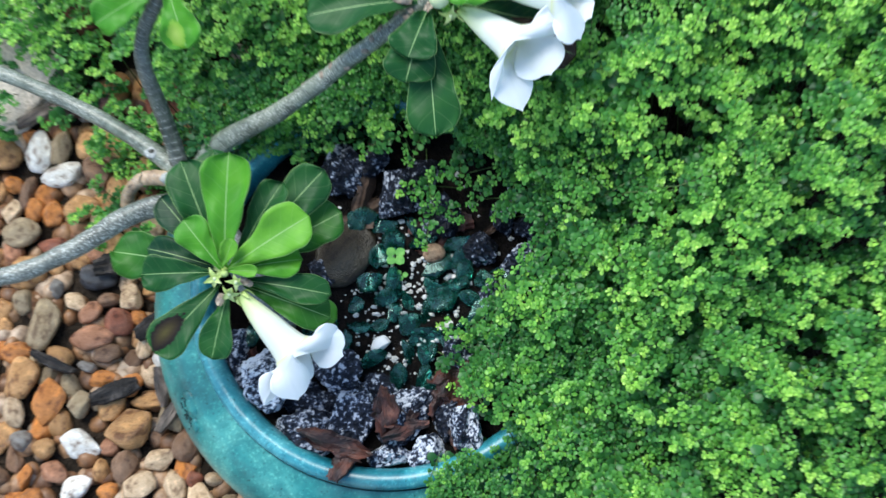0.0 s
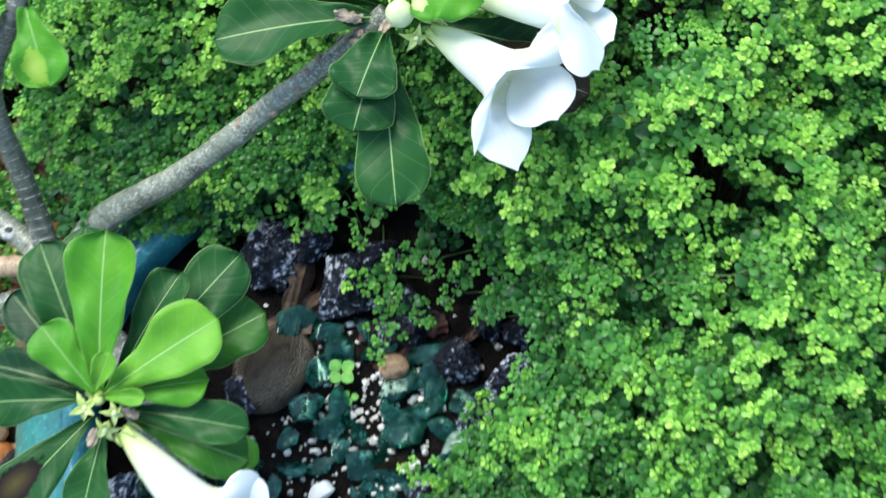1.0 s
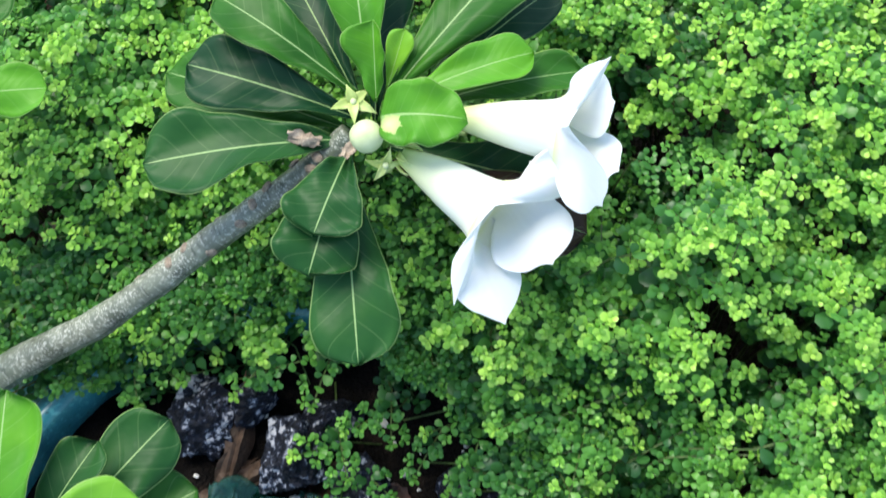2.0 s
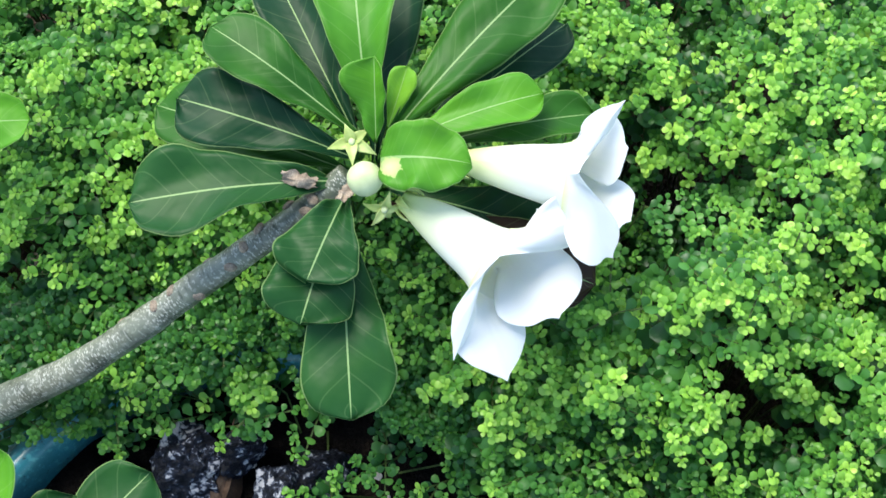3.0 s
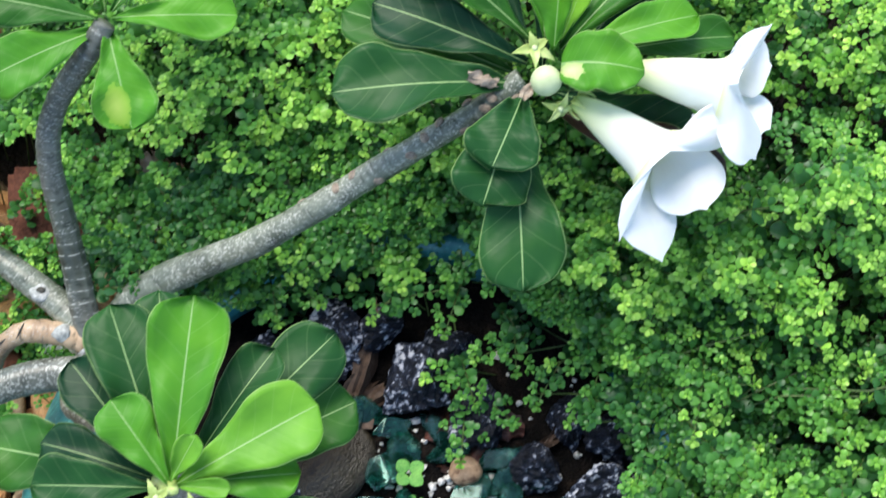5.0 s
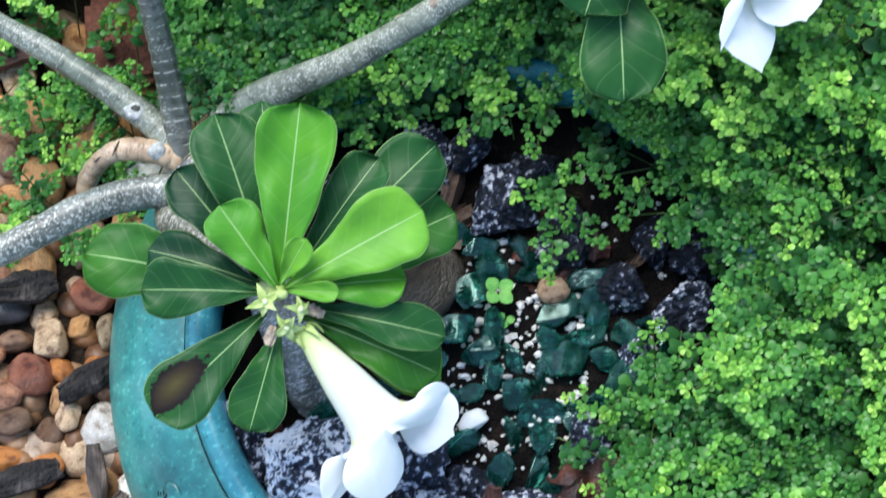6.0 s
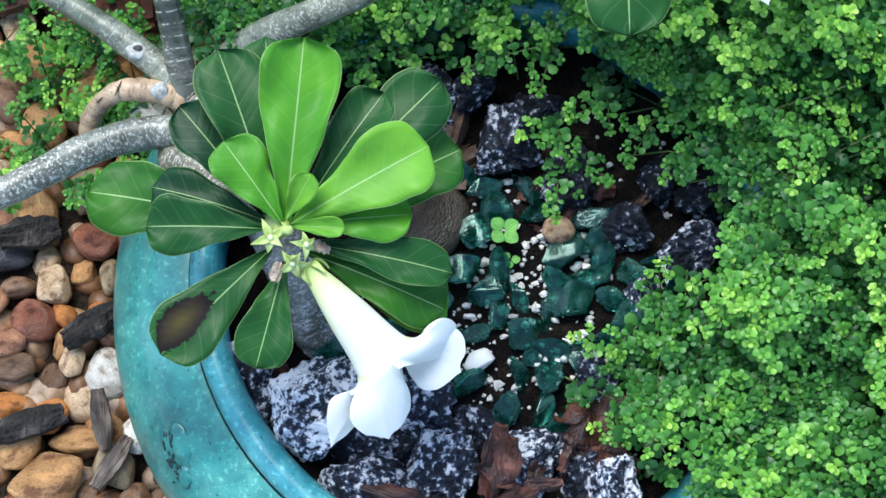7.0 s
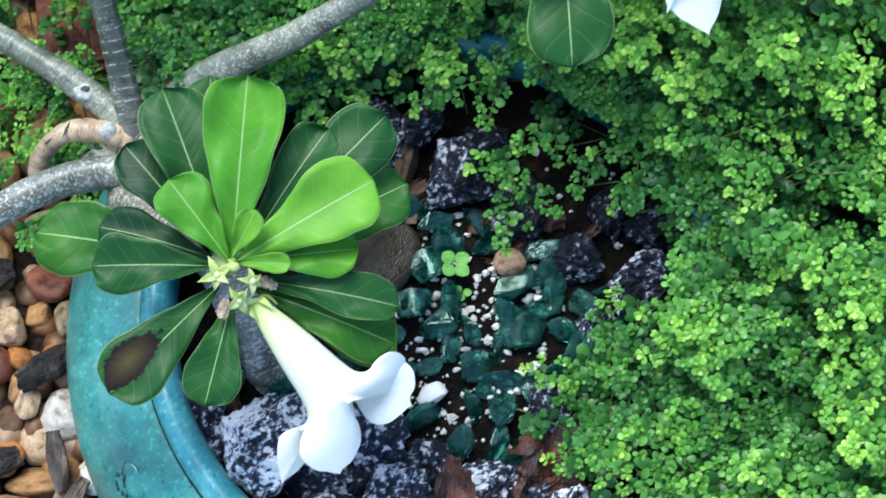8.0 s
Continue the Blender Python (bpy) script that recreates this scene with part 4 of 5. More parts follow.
pebble_like("river_stone", -0.038, 0.004, 0.113, (0.027, 0.021, 0.009), 60, (0.034, 0.027, 0.015), "large smooth dark brown river stone in the pot", "stone", 71)
pebble_like("tan_stone", 0.028, 0.002, 0.118, (0.0085, 0.0075, 0.006), 20, (0.4, 0.27, 0.17), "small tan stone on the potting soil", "stone", 72)
chip = tagged(new("shell_chip", rock_mesh("shell_chip", (0.0092, 0.0062, 0.0045), SHELL, 9, 0.3, 3, blocky=0.6)), "smooth white shell chip on the potting soil", "chip")
chip.matrix_world = pose(-0.011, -0.064, 0.118, 0, 0, 15)

def shard_mesh(size, seed):
    """A broken lump of glass: the hull of a few scattered points, its edges slightly ground off."""
    g = random.Random(seed)
    b = bmesh.new()
    for _ in range(15):
        p = V(g.gauss(0, 1), g.gauss(0, 1), g.gauss(0, 1)).normalized() * g.uniform(0.8, 1.05)
        b.verts.new((p.x * size[0], p.y * size[1], max(-0.55, min(0.75, p.z)) * size[2]))
    hull = bmesh.ops.convex_hull(b, input=b.verts[:])
    bmesh.ops.delete(b, geom=[v for v in hull["geom_interior"] if isinstance(v, bmesh.types.BMVert)], context="VERTS")
    bmesh.ops.dissolve_limit(b, angle_limit=radians(14), verts=b.verts[:], edges=b.edges[:])
    bmesh.ops.bevel(b, geom=b.edges[:], offset=0.0011, segments=2, affect="EDGES", clamp_overlap=True)
    me = bpy.data.meshes.new("glass_chunk")
    b.to_mesh(me)
    b.free()
    me.materials.append(GLASS)
    me.shade_smooth()
    me.set_sharp_from_angle(angle=radians(26))
    return me


GLASS_SHARDS = [shard_mesh(size, 40 + i) for i, size in enumerate(((0.014, 0.01, 0.006), (0.016, 0.0095, 0.0065), (0.012, 0.009, 0.0055), (0.0155, 0.008, 0.006), (0.013, 0.011, 0.0055), (0.017, 0.0085, 0.006)))]
rng = random.Random(5)
def glass_chunk(x, y, turn, size):
    ob = tagged(new("glass_chunk", GLASS_SHARDS[rng.randrange(6)]), "tumbled emerald green glass chunk on the potting soil", "glass", "green glass in the pot")
    ob.matrix_world = pose(x, y, SOIL_Z + 0.0042 * size, rng.uniform(-24, 24), rng.uniform(-24, 24), turn) @ Matrix.Scale(size * 0.95, 4)


glass_chunk(-0.02, -0.018, 20, 1.0)
glass_chunk(0.028, -0.024, -35, 1.0)
glass_chunk(0.034, -0.032, 25, 1.25)
glass_chunk(0.012, -0.034, -50, 0.85)
glass_chunk(0.0, -0.04, 70, 0.85)
glass_chunk(-0.014, -0.05, 10, 0.8)
glass_chunk(0.052, -0.012, 80, 1.1)
glass_chunk(0.08, -0.01, 15, 0.8)
glass_chunk(0.006, -0.07, 110, 0.85)
glass_chunk(-0.002, 0.012, 95, 1.1)
glass_chunk(0.0, -0.018, 100, 1.15)
glass_chunk(0.048, -0.05, 40, 1.1)
glass_chunk(-0.006, 0.026, 30, 1.0)
glass_chunk(0.05, 0.0, 60, 1.0)
glass_chunk(0.03, -0.055, 0, 1.2)
glass_chunk(0.056, -0.034, 140, 1.0)
glass_chunk(0.018, -0.085, 75, 1.0)
glass_chunk(-0.03, -0.035, 30, 0.8)
glass_chunk(-0.08, -0.062, 30, 1.1)
glass_chunk(-0.105, -0.055, 75, 0.9)
glass_chunk(-0.02, 0.03, 150, 1.1)
glass_chunk(0.0, -0.09, 60, 1.1)
glass_chunk(-0.052, -0.05, 15, 1.0)
glass_chunk(0.04, -0.005, 10, 0.9)
glass_chunk(0.016, -0.06, 20, 0.9)
glass_chunk(-0.028, -0.05, -20, 0.9)
glass_chunk(0.065, 0.0, 0, 0.8)
glass_chunk(0.02, 0.014, 20, 1.2)
glass_chunk(-0.012, 0.002, 45, 1.1)
glass_chunk(0.012, -0.05, 15, 1.1)
glass_chunk(0.022, -0.07, 60, 1.2)
glass_chunk(0.04, -0.062, 110, 1.1)
glass_chunk(-0.008, -0.03, 5, 1.1)
glass_chunk(0.06, -0.045, 60, 1.2)
glass_chunk(0.066, -0.02, 120, 1.1)
glass_chunk(0.03, -0.008, 50, 1.2)
glass_chunk(0.042, -0.02, 0, 1.1)
glass_chunk(0.07, -0.06, 20, 1.2)
glass_chunk(0.012, 0.02, 130, 1.2)
glass_chunk(-0.03, 0.026, 60, 1.2)
glass_chunk(-0.015, -0.075, 30, 1.0)
glass_chunk(-0.065, -0.056, 70, 1.1)
glass_chunk(0.085, -0.02, 100, 1.0)
glass_chunk(0.028, -0.094, 15, 1.1)
glass_chunk(0.046, 0.012, 30, 1.1)
glass_chunk(-0.04, -0.06, 100, 1.0)
glass_chunk(0.02, -0.04, 90, 0.9)


def perlite():
    """White crumbs strewn over the soil, joined."""
    b = bmesh.new()
    g = random.Random(8)
    for _ in range(520):
        if g.random() < 0.72:
            x, y = g.gauss(0.012, 0.03), g.gauss(-0.032, 0.034)
        else:
            x, y = g.uniform(-0.11, 0.11), g.uniform(-0.13, 0.08)
        if math.hypot(x - POT.x, y - POT.y) > 0.125:
            continue
        r = g.choice((0.0007, 0.0009, 0.0011, 0.0014, 0.002, 0.0026))
        p = V(x, y, SOIL_Z)
        p.z += 0.006 * noise.noise(p * 28) + 0.003 * noise.noise(p * 120) + r * 0.5
        m = Matrix.Translation(p) @ Euler((g.random() * 6, g.random() * 6, 0)).to_matrix().to_4x4() @ Matrix.Diagonal((r, r * g.uniform(0.7, 1), r * g.uniform(0.6, 1), 1))
        crumb = bmesh.ops.create_icosphere(b, subdivisions=1, radius=1, matrix=m)
        for v in crumb["verts"]:
            v.co += (v.co - p) * g.uniform(-0.4, 0.45)
    me = bpy.data.meshes.new("perlite")
    b.to_mesh(me)
    b.free()
    me.materials.append(PERLITE)
    return tagged(new("perlite", me), "white perlite crumbs strewn over the potting soil", "perlite", kind="stuff")


perlite()


def fibrous(name, stops):
    m, n, l, b = material(name, 0.45)
    co = n.new("ShaderNodeTexCoord").outputs["Object"]
    stretch = n.new("ShaderNodeMapping")
    stretch.inputs["Scale"].default_value = (0.12, 1.0, 0.6)
    l.new(co, stretch.inputs["Vector"])
    strand = noise_node(n, l, 900, 4, stretch.outputs["Vector"])
    blot = noise_node(n, l, 70, 4, co)
    both = math_node(n, l, "ADD", math_node(n, l, "MULTIPLY", strand.outputs["Fac"], 0.22), math_node(n, l, "MULTIPLY", blot.outputs["Fac"], 0.78))
    l.new(ramp_node(n, l, both, stops).outputs["Color"], b.inputs["Base Color"])
    bump_node(n, l, b, strand.outputs["Fac"], 0.9, 0.002)
    return m


RED_FIBRE = fibrous("red_fibre", [(0.36, (0.009, 0.0045, 0.004)), (0.5, (0.04, 0.014, 0.01)), (0.64, (0.13, 0.045, 0.028))])
GREY_FIBRE = fibrous("grey_fibre", [(0.36, (0.02, 0.016, 0.013)), (0.5, (0.07, 0.05, 0.038)), (0.62, (0.18, 0.14, 0.11))])


def bark_flake(m, length, width, mat, label, group, warp=0.22):
    ob = tagged(new("bark_flake", flake_mesh("bark_flake", length, width, 0.0022 if warp > 0.2 else 0.005, mat, len(bpy.data.objects) * 0.7, warp)), label, "bark", group)
    ob.matrix_world = m
    return ob


for x, y, z, rx, ry, rz, ln, wd in (
    (-0.005, -0.118, 0.14, 0, -40, 80, 0.034, 0.016), (0.008, -0.126, 0.134, 20, 10, 20, 0.03, 0.018), (-0.042, -0.139, 0.141, 8, 0, -20, 0.05, 0.014),
    (-0.037, -0.152, 0.139, -20, 5, 60, 0.026, 0.016), (0.046, -0.094, 0.126, 0, 5, 20, 0.036, 0.024), (0.034, -0.106, 0.126, 30, 0, 65, 0.03, 0.012),
    (0.05, -0.112, 0.123, 10, 5, -15, 0.03, 0.014), (0.045, -0.13, 0.122, 0, 20, 100, 0.026, 0.012), (0.03, 0.012, 0.116, 5, 0, 30, 0.03, 0.016), (0.04, 0.026, 0.118, 0, 10, 0, 0.034, 0.014),
    (-0.105, -0.082, 0.118, 0, 0, 100, 0.03, 0.014), (0.02, 0.03, 0.118, 0, 0, 60, 0.03, 0.014),
):
    bark_flake(pose(x, y, z, rx, ry, rz), ln, wd * 1.15, RED_FIBRE, "torn red-brown bark flake on the rocks in the pot", "bark flakes in the pot")
for x, y, z, rx, ry, rz, ln, wd in ((-0.022, 0.055, 0.124, 10, -10, 75, 0.05, 0.013), (-0.028, 0.03, 0.117, 0, 5, 40, 0.04, 0.02), (0.065, 0.015, 0.12, 0, 0, 30, 0.045, 0.005), (0.072, 0.022, 0.121, 0, 8, 55, 0.04, 0.004)):
    ob = tagged(new("dry_leaf", flake_mesh("dry_leaf", ln, wd, 0.0006, DRY_LEAF, rx + ln * 90)), "curled dark brown dry leaf on the soil", "dry leaf")
    ob.matrix_world = pose(x, y, z, rx, ry, rz)


def clover_sprout(x, y, z, size, leaves, turn):
    s = tagged(new("clover_sprout"), "tiny bright green sprout with round leaves in the soil", "sprout")
    s.location = (x, y, SOIL_Z)
    top = V(0, 0, z - SOIL_Z)
    part("stem", tube_mesh("stem", [(0, 0, -0.003), (0.001, 0, top.z * 0.5), (0, 0, top.z)], [0.0006, 0.0005, 0.0004], STEM, 6, 4), s)
    for i in range(leaves):
        a = radians(turn) + 2 * math.pi * i / leaves + 0.16 * math.sin(i * 5.3 + turn)
        d = V(math.cos(a), math.sin(a), 0.12 + 0.1 * math.sin(i * 3.1)) * (0.94 + 0.1 * math.sin(i * 2.2 + 1))
        part("leaf", blade_mesh("leaf", top + d * size * 0.12, top + d * size, size * 0.86, SPROUT, V(0, 0, 1), 0.04, 0.06, outline=tuple((i / 16, max(0.04, math.sin(math.pi * (i / 16) ** 0.9) ** 0.6)) for i in range(17)), thick=0.0003, nu=16, nv=8), s)


clover_sprout(0.0, -0.001, 0.124, 0.0085, 4, 42)
clover_sprout(0.004, -0.014, 0.118, 0.005, 3, 10)

# ---- gravel bed ----
PEBBLE_SHAPES = [rock_mesh("pebble", (1, 1, 1), PEBBLE, 100 + i, 0.26, 3, blocky=(0.75, 0.5, 0.2)[i % 3], fine=0.05) for i in range(12)]
TONES = {"tan": (0.46, 0.25, 0.1), "orange": (0.5, 0.19, 0.045), "rust": (0.22, 0.075, 0.04), "pink": (0.42, 0.2, 0.11), "cream": (0.6, 0.44, 0.28), "white": (0.8, 0.77, 0.71), "grey": (0.24, 0.22, 0.2), "slate": (0.05, 0.05, 0.055), "khaki": (0.3, 0.23, 0.14), "brown": (0.19, 0.11, 0.065)}
WORDS = {"tan": "tan", "orange": "orange-brown", "rust": "dark rust-red", "pink": "pinkish", "cream": "cream", "white": "white", "grey": "grey", "slate": "dark slate", "khaki": "khaki", "brown": "brown"}
placed = []
rng = random.Random(21)


def pebble(x, y, z, a, b, c, turn, tone, tilt=0.0):
    ob = tagged(new("pebble", PEBBLE_SHAPES[rng.randrange(12)]), "smooth " + WORDS[tone] + " river pebble in the gravel bed", "pebble", "river pebbles")
    ob.matrix_world = pose(x, y, z, tilt, rng.uniform(-12, 12), turn) @ Matrix.Diagonal((a, b, c, 1))
    k = rng.uniform(0.8, 1.15)
    ob.color = tuple(min(v * k, 0.85) for v in TONES[tone]) + (1,)
    placed.append((x, y, max(a, b) * 0.5 + min(a, b) * 0.5))


pebble(-0.313, 0.120, 0.0095, 0.0115, 0.0187, 0.0080, -5, "white")
pebble(-0.293, 0.100, 0.0093, 0.0230, 0.0112, 0.0080, 18, "white")
pebble(-0.296, 0.124, 0.0087, 0.0099, 0.0169, 0.0080, -18, "khaki")
pebble(-0.270, 0.124, 0.0100, 0.0135, 0.0125, 0.0080, 0, "tan")
pebble(-0.334, 0.093, 0.0080, 0.0104, 0.0084, 0.0080, 0, "orange")
pebble(-0.322, 0.087, 0.0076, 0.0076, 0.0164, 0.0080, -16, "brown")
pebble(-0.334, 0.069, 0.0095, 0.0115, 0.0136, 0.0080, -5, "cream")
pebble(-0.315, 0.070, 0.0081, 0.0086, 0.0106, 0.0080, 14, "orange")
pebble(-0.300, 0.067, 0.0090, 0.0105, 0.0125, 0.0080, -6, "orange")
pebble(-0.277, 0.071, 0.0098, 0.0164, 0.0122, 0.0080, 18, "tan")
pebble(-0.326, 0.052, 0.0100, 0.0177, 0.0125, 0.0080, -3, "khaki")
pebble(-0.298, 0.041, 0.0075, 0.0167, 0.0073, 0.0080, 4, "rust")
pebble(-0.278, -0.006, 0.0078, 0.0116, 0.0079, 0.0080, -27, "cream")
pebble(-0.294, 0.005, 0.0070, 0.0062, 0.0094, 0.0080, 0, "grey")
pebble(-0.261, 0.013, 0.0097, 0.0188, 0.0119, 0.0080, 6, "slate")
pebble(-0.321, -0.005, 0.0090, 0.0104, 0.0115, 0.0080, 0, "khaki")
pebble(-0.303, -0.027, 0.0110, 0.0146, 0.0219, 0.0087, -4, "khaki")
pebble(-0.263, -0.017, 0.0086, 0.0125, 0.0096, 0.0080, 42, "pink")
pebble(-0.250, -0.006, 0.0070, 0.0106, 0.0063, 0.0080, 11, "brown")
pebble(-0.231, -0.006, 0.0103, 0.0155, 0.0132, 0.0080, 42, "cream")
pebble(-0.240, -0.025, 0.0100, 0.0137, 0.0127, 0.0080, 9, "rust")
pebble(-0.224, -0.021, 0.0072, 0.0096, 0.0067, 0.0080, -41, "orange")
pebble(-0.206, -0.019, 0.0075, 0.0073, 0.0073, 0.0080, 0, "orange")
pebble(-0.223, -0.035, 0.0071, 0.0066, 0.0102, 0.0080, -18, "tan")
pebble(-0.264, -0.037, 0.0095, 0.0209, 0.0115, 0.0080, 6, "pink")
pebble(-0.248, -0.051, 0.0087, 0.0139, 0.0099, 0.0080, 13, "brown")
pebble(-0.218, -0.047, 0.0080, 0.0084, 0.0116, 0.0080, -7, "cream")
pebble(-0.288, -0.051, 0.0082, 0.0158, 0.0089, 0.0080, -23, "tan")
pebble(-0.324, -0.048, 0.0085, 0.0136, 0.0094, 0.0080, -4, "orange")
pebble(-0.265, -0.061, 0.0067, 0.0099, 0.0056, 0.0080, -18, "grey")
pebble(-0.252, -0.071, 0.0075, 0.0127, 0.0074, 0.0080, 9, "orange")
pebble(-0.296, -0.087, 0.0106, 0.0139, 0.0209, 0.0083, -13, "orange")
pebble(-0.319, -0.070, 0.0114, 0.0156, 0.0177, 0.0093, 0, "tan")
pebble(-0.270, -0.091, 0.0104, 0.0135, 0.0136, 0.0081, 0, "khaki")
pebble(-0.243, -0.094, 0.0091, 0.0130, 0.0107, 0.0080, 29, "tan")
pebble(-0.214, -0.089, 0.0075, 0.0168, 0.0074, 0.0080, 7, "tan")
pebble(-0.228, -0.112, 0.0131, 0.0293, 0.0190, 0.0113, 6, "tan")
pebble(-0.269, -0.122, 0.0101, 0.0182, 0.0127, 0.0080, -31, "white")
pebble(-0.317, -0.119, 0.0085, 0.0125, 0.0094, 0.0080, -5, "grey")
pebble(-0.298, -0.126, 0.0086, 0.0125, 0.0096, 0.0080, 5, "tan")
pebble(-0.204, -0.136, 0.0087, 0.0141, 0.0099, 0.0080, 17, "cream")
pebble(-0.182, -0.125, 0.0092, 0.0109, 0.0139, 0.0080, -17, "brown")
pebble(-0.290, -0.144, 0.0086, 0.0132, 0.0096, 0.0080, -18, "pink")
pebble(-0.271, -0.158, 0.0084, 0.0164, 0.0093, 0.0080, 18, "white")
pebble(-0.251, -0.144, 0.0082, 0.0089, 0.0099, 0.0080, -21, "tan")
pebble(-0.231, -0.141, 0.0095, 0.0114, 0.0135, 0.0080, 0, "brown")
pebble(-0.217, -0.157, 0.0102, 0.0163, 0.0130, 0.0080, 27, "cream")
pebble(-0.191, -0.157, 0.0086, 0.0096, 0.0141, 0.0080, 13, "cream")
pebble(-0.244, -0.161, 0.0081, 0.0116, 0.0086, 0.0080, 10, "orange")
pebble(-0.175, -0.152, 0.0075, 0.0073, 0.0083, 0.0080, 0, "rust")
pebble(-0.160, -0.152, 0.0070, 0.0076, 0.0063, 0.0080, 16, "cream")
pebble(-0.313, -0.148, 0.0080, 0.0084, 0.0125, 0.0080, -7, "orange")
pebble(-0.209, 0.021, 0.0100, 0.0170, 0.0120, 0.0080, 3, "rust")
pebble(-0.199, -0.053, 0.0100, 0.0120, 0.0140, 0.0080, 0, "white")
pebble(-0.201, 0.002, 0.0075, 0.0070, 0.0110, 0.0080, 0, "khaki")
pebble(-0.199, -0.031, 0.0070, 0.0060, 0.0080, 0.0080, 0, "pink")
pebble(-0.248, -0.050, 0.0080, 0.0080, 0.0091, 0.0080, 0, "khaki")
names = ["tan"] * 9 + ["orange"] * 5 + ["rust"] * 2 + ["pink"] * 3 + ["cream"] * 3 + ["white"] + ["khaki"] * 4 + ["brown"] * 4
tries = 0
while len(placed) < 300 and tries < 14000:
    # first the upper stones, then those half hidden in the gaps between them
    tries += 1
    x, y = rng.uniform(-0.42, -0.08), rng.uniform(-0.27, 0.19)
    if math.hypot(x - POT.x, y - POT.y) < 0.172 or y > 0.17 + (x + 0.28) * 0.35:
        continue
    upper = tries < 3500
    r = rng.uniform(0.011, 0.017) if upper else rng.uniform(0.009, 0.013)
    if any(math.hypot(x - p, y - q) < (r + s) * (0.86 if upper else 0.62) for p, q, s in placed):
        continue
    pebble(x, y, rng.uniform(0.007, 0.013) if upper else rng.uniform(0.001, 0.004), r * rng.uniform(1.0, 1.3), r * rng.uniform(0.75, 1.0), r * rng.uniform(0.55, 0.85), rng.uniform(0, 180), rng.choice(names), rng.uniform(-18, 18))


def gravel_under():
    """The stones that fill the gaps and the bed beyond, joined."""
    g = random.Random(4)
    base = rock_mesh("gravel", (1, 1, 1), PEBBLE, 300, 0.18, 2)
    co = np.array([v.co for v in base.vertices])
    fa = np.array([p.vertices for p in base.polygons])
    vs, fs, k = [], [], 0
    for _ in range(2600):
        x, y = g.uniform(-0.75, -0.05), g.uniform(-0.7, 0.2)
        near = -0.42 < x and -0.27 < y < 0.19
        if math.hypot(x - POT.x, y - POT.y) < 0.165 or y > 0.17 + (x + 0.28) * 0.35:
            continue
        r = g.uniform(0.008, 0.014) if near else g.uniform(0.01, 0.017)
        m = np.array(Euler((g.random() * 6, g.random() * 6, g.random() * 6)).to_matrix())
        vs.append((co * [r, r * 0.8, r * 0.65]) @ m.T + [x, y, g.uniform(-0.005, 0.001) if near else g.uniform(0.004, 0.012)])
        fs.append(fa + k)
        k += len(co)
    me = bpy.data.meshes.new("gravel")
    me.from_pydata(np.concatenate(vs).tolist(), [], np.concatenate(fs).tolist())
    me.materials.append(GRAVEL)
    me.polygons.foreach_set("use_smooth", [True] * len(me.polygons))
    return tagged(new("gravel", me), "small brown and tan river gravel filling the bed", "gravel", kind="stuff")


def gravel_material():
    m, n, l, b = material("gravel_mix", 0.5)
    geo = n.new("ShaderNodeNewGeometry")
    co = n.new("ShaderNodeTexCoord").outputs["Object"]
    col = ramp_node(n, l, geo.outputs["Random Per Island"], [(0.0, (0.11, 0.055, 0.03)), (0.3, (0.28, 0.14, 0.06)), (0.6, (0.36, 0.22, 0.12)), (1.0, (0.46, 0.35, 0.25))]).outputs["Color"]
    fine = noise_node(n, l, 160, 4, co)
    grit = ramp_node(n, l, fine.outputs["Fac"], [(0.3, (0.55, 0.5, 0.45)), (0.7, (1.2, 1.2, 1.2))])
    l.new(mix_node(n, l, 1.0, col, grit.outputs["Color"], "MULTIPLY"), b.inputs["Base Color"])
    bump_node(n, l, b, fine.outputs["Fac"], 0.3, 0.002)
    return m


GRAVEL = gravel_material()
gravel_under()
for x, y, rz, ln, wd, mat, label in (
    (-0.207, -0.028, 35, 0.045, 0.018, SLATE, "dark flat bark chip on the gravel"), (-0.2, -0.08, 100, 0.04, 0.012, GREY_FIBRE, "splintered grey-brown bark chip beside the pot"),
    (-0.238, -0.082, 20, 0.05, 0.018, SLATE, "dark flat bark chip on the gravel"), (-0.29, -0.058, -25, 0.05, 0.01, SLATE, "dark flat bark chip on the gravel"), (-0.243, 0.022, 15, 0.04, 0.022, SLATE, "black bark chip under the branch"),
    (-0.193, -0.102, 60, 0.04, 0.012, GREY_FIBRE, "splintered grey-brown bark chip beside the pot"), (-0.31, 0.15, 30, 0.05, 0.014, GREY_FIBRE, "dark bark chip on the gravel"), (-0.27, 0.155, 10, 0.05, 0.02, RED_FIBRE, "red-brown bark chip on the gravel"),
):
    bark_flake(pose(x, y, 0.024, rng.uniform(-10, 10), rng.uniform(-10, 10), rz), ln * 0.8, wd * 0.85, mat, label, "bark chips on the gravel", 0.07)


def paving_slab(x, y, sx, sy, sz, turn, mat, name, label, category):
    b = bmesh.new()
    bmesh.ops.create_cube(b, size=1, matrix=Matrix.Diagonal((sx, sy, sz, 1)))
    bmesh.ops.bevel(b, geom=b.edges[:], offset=0.004, segments=2, affect="EDGES")
    bmesh.ops.subdivide_edges(b, edges=b.edges[:], cuts=5, use_grid_fill=True)
    for v in b.verts:
        v.co += V(1, 1, 1) * 0.004 * noise.noise(v.co * 30)
    me = bpy.data.meshes.new(name)
    b.to_mesh(me)
    b.free()
    me.materials.append(mat)
    ob = tagged(new(name, me), label, category)
    ob.matrix_world = pose(x, y, sz / 2 - 0.003, 0, 0, turn)
    return ob


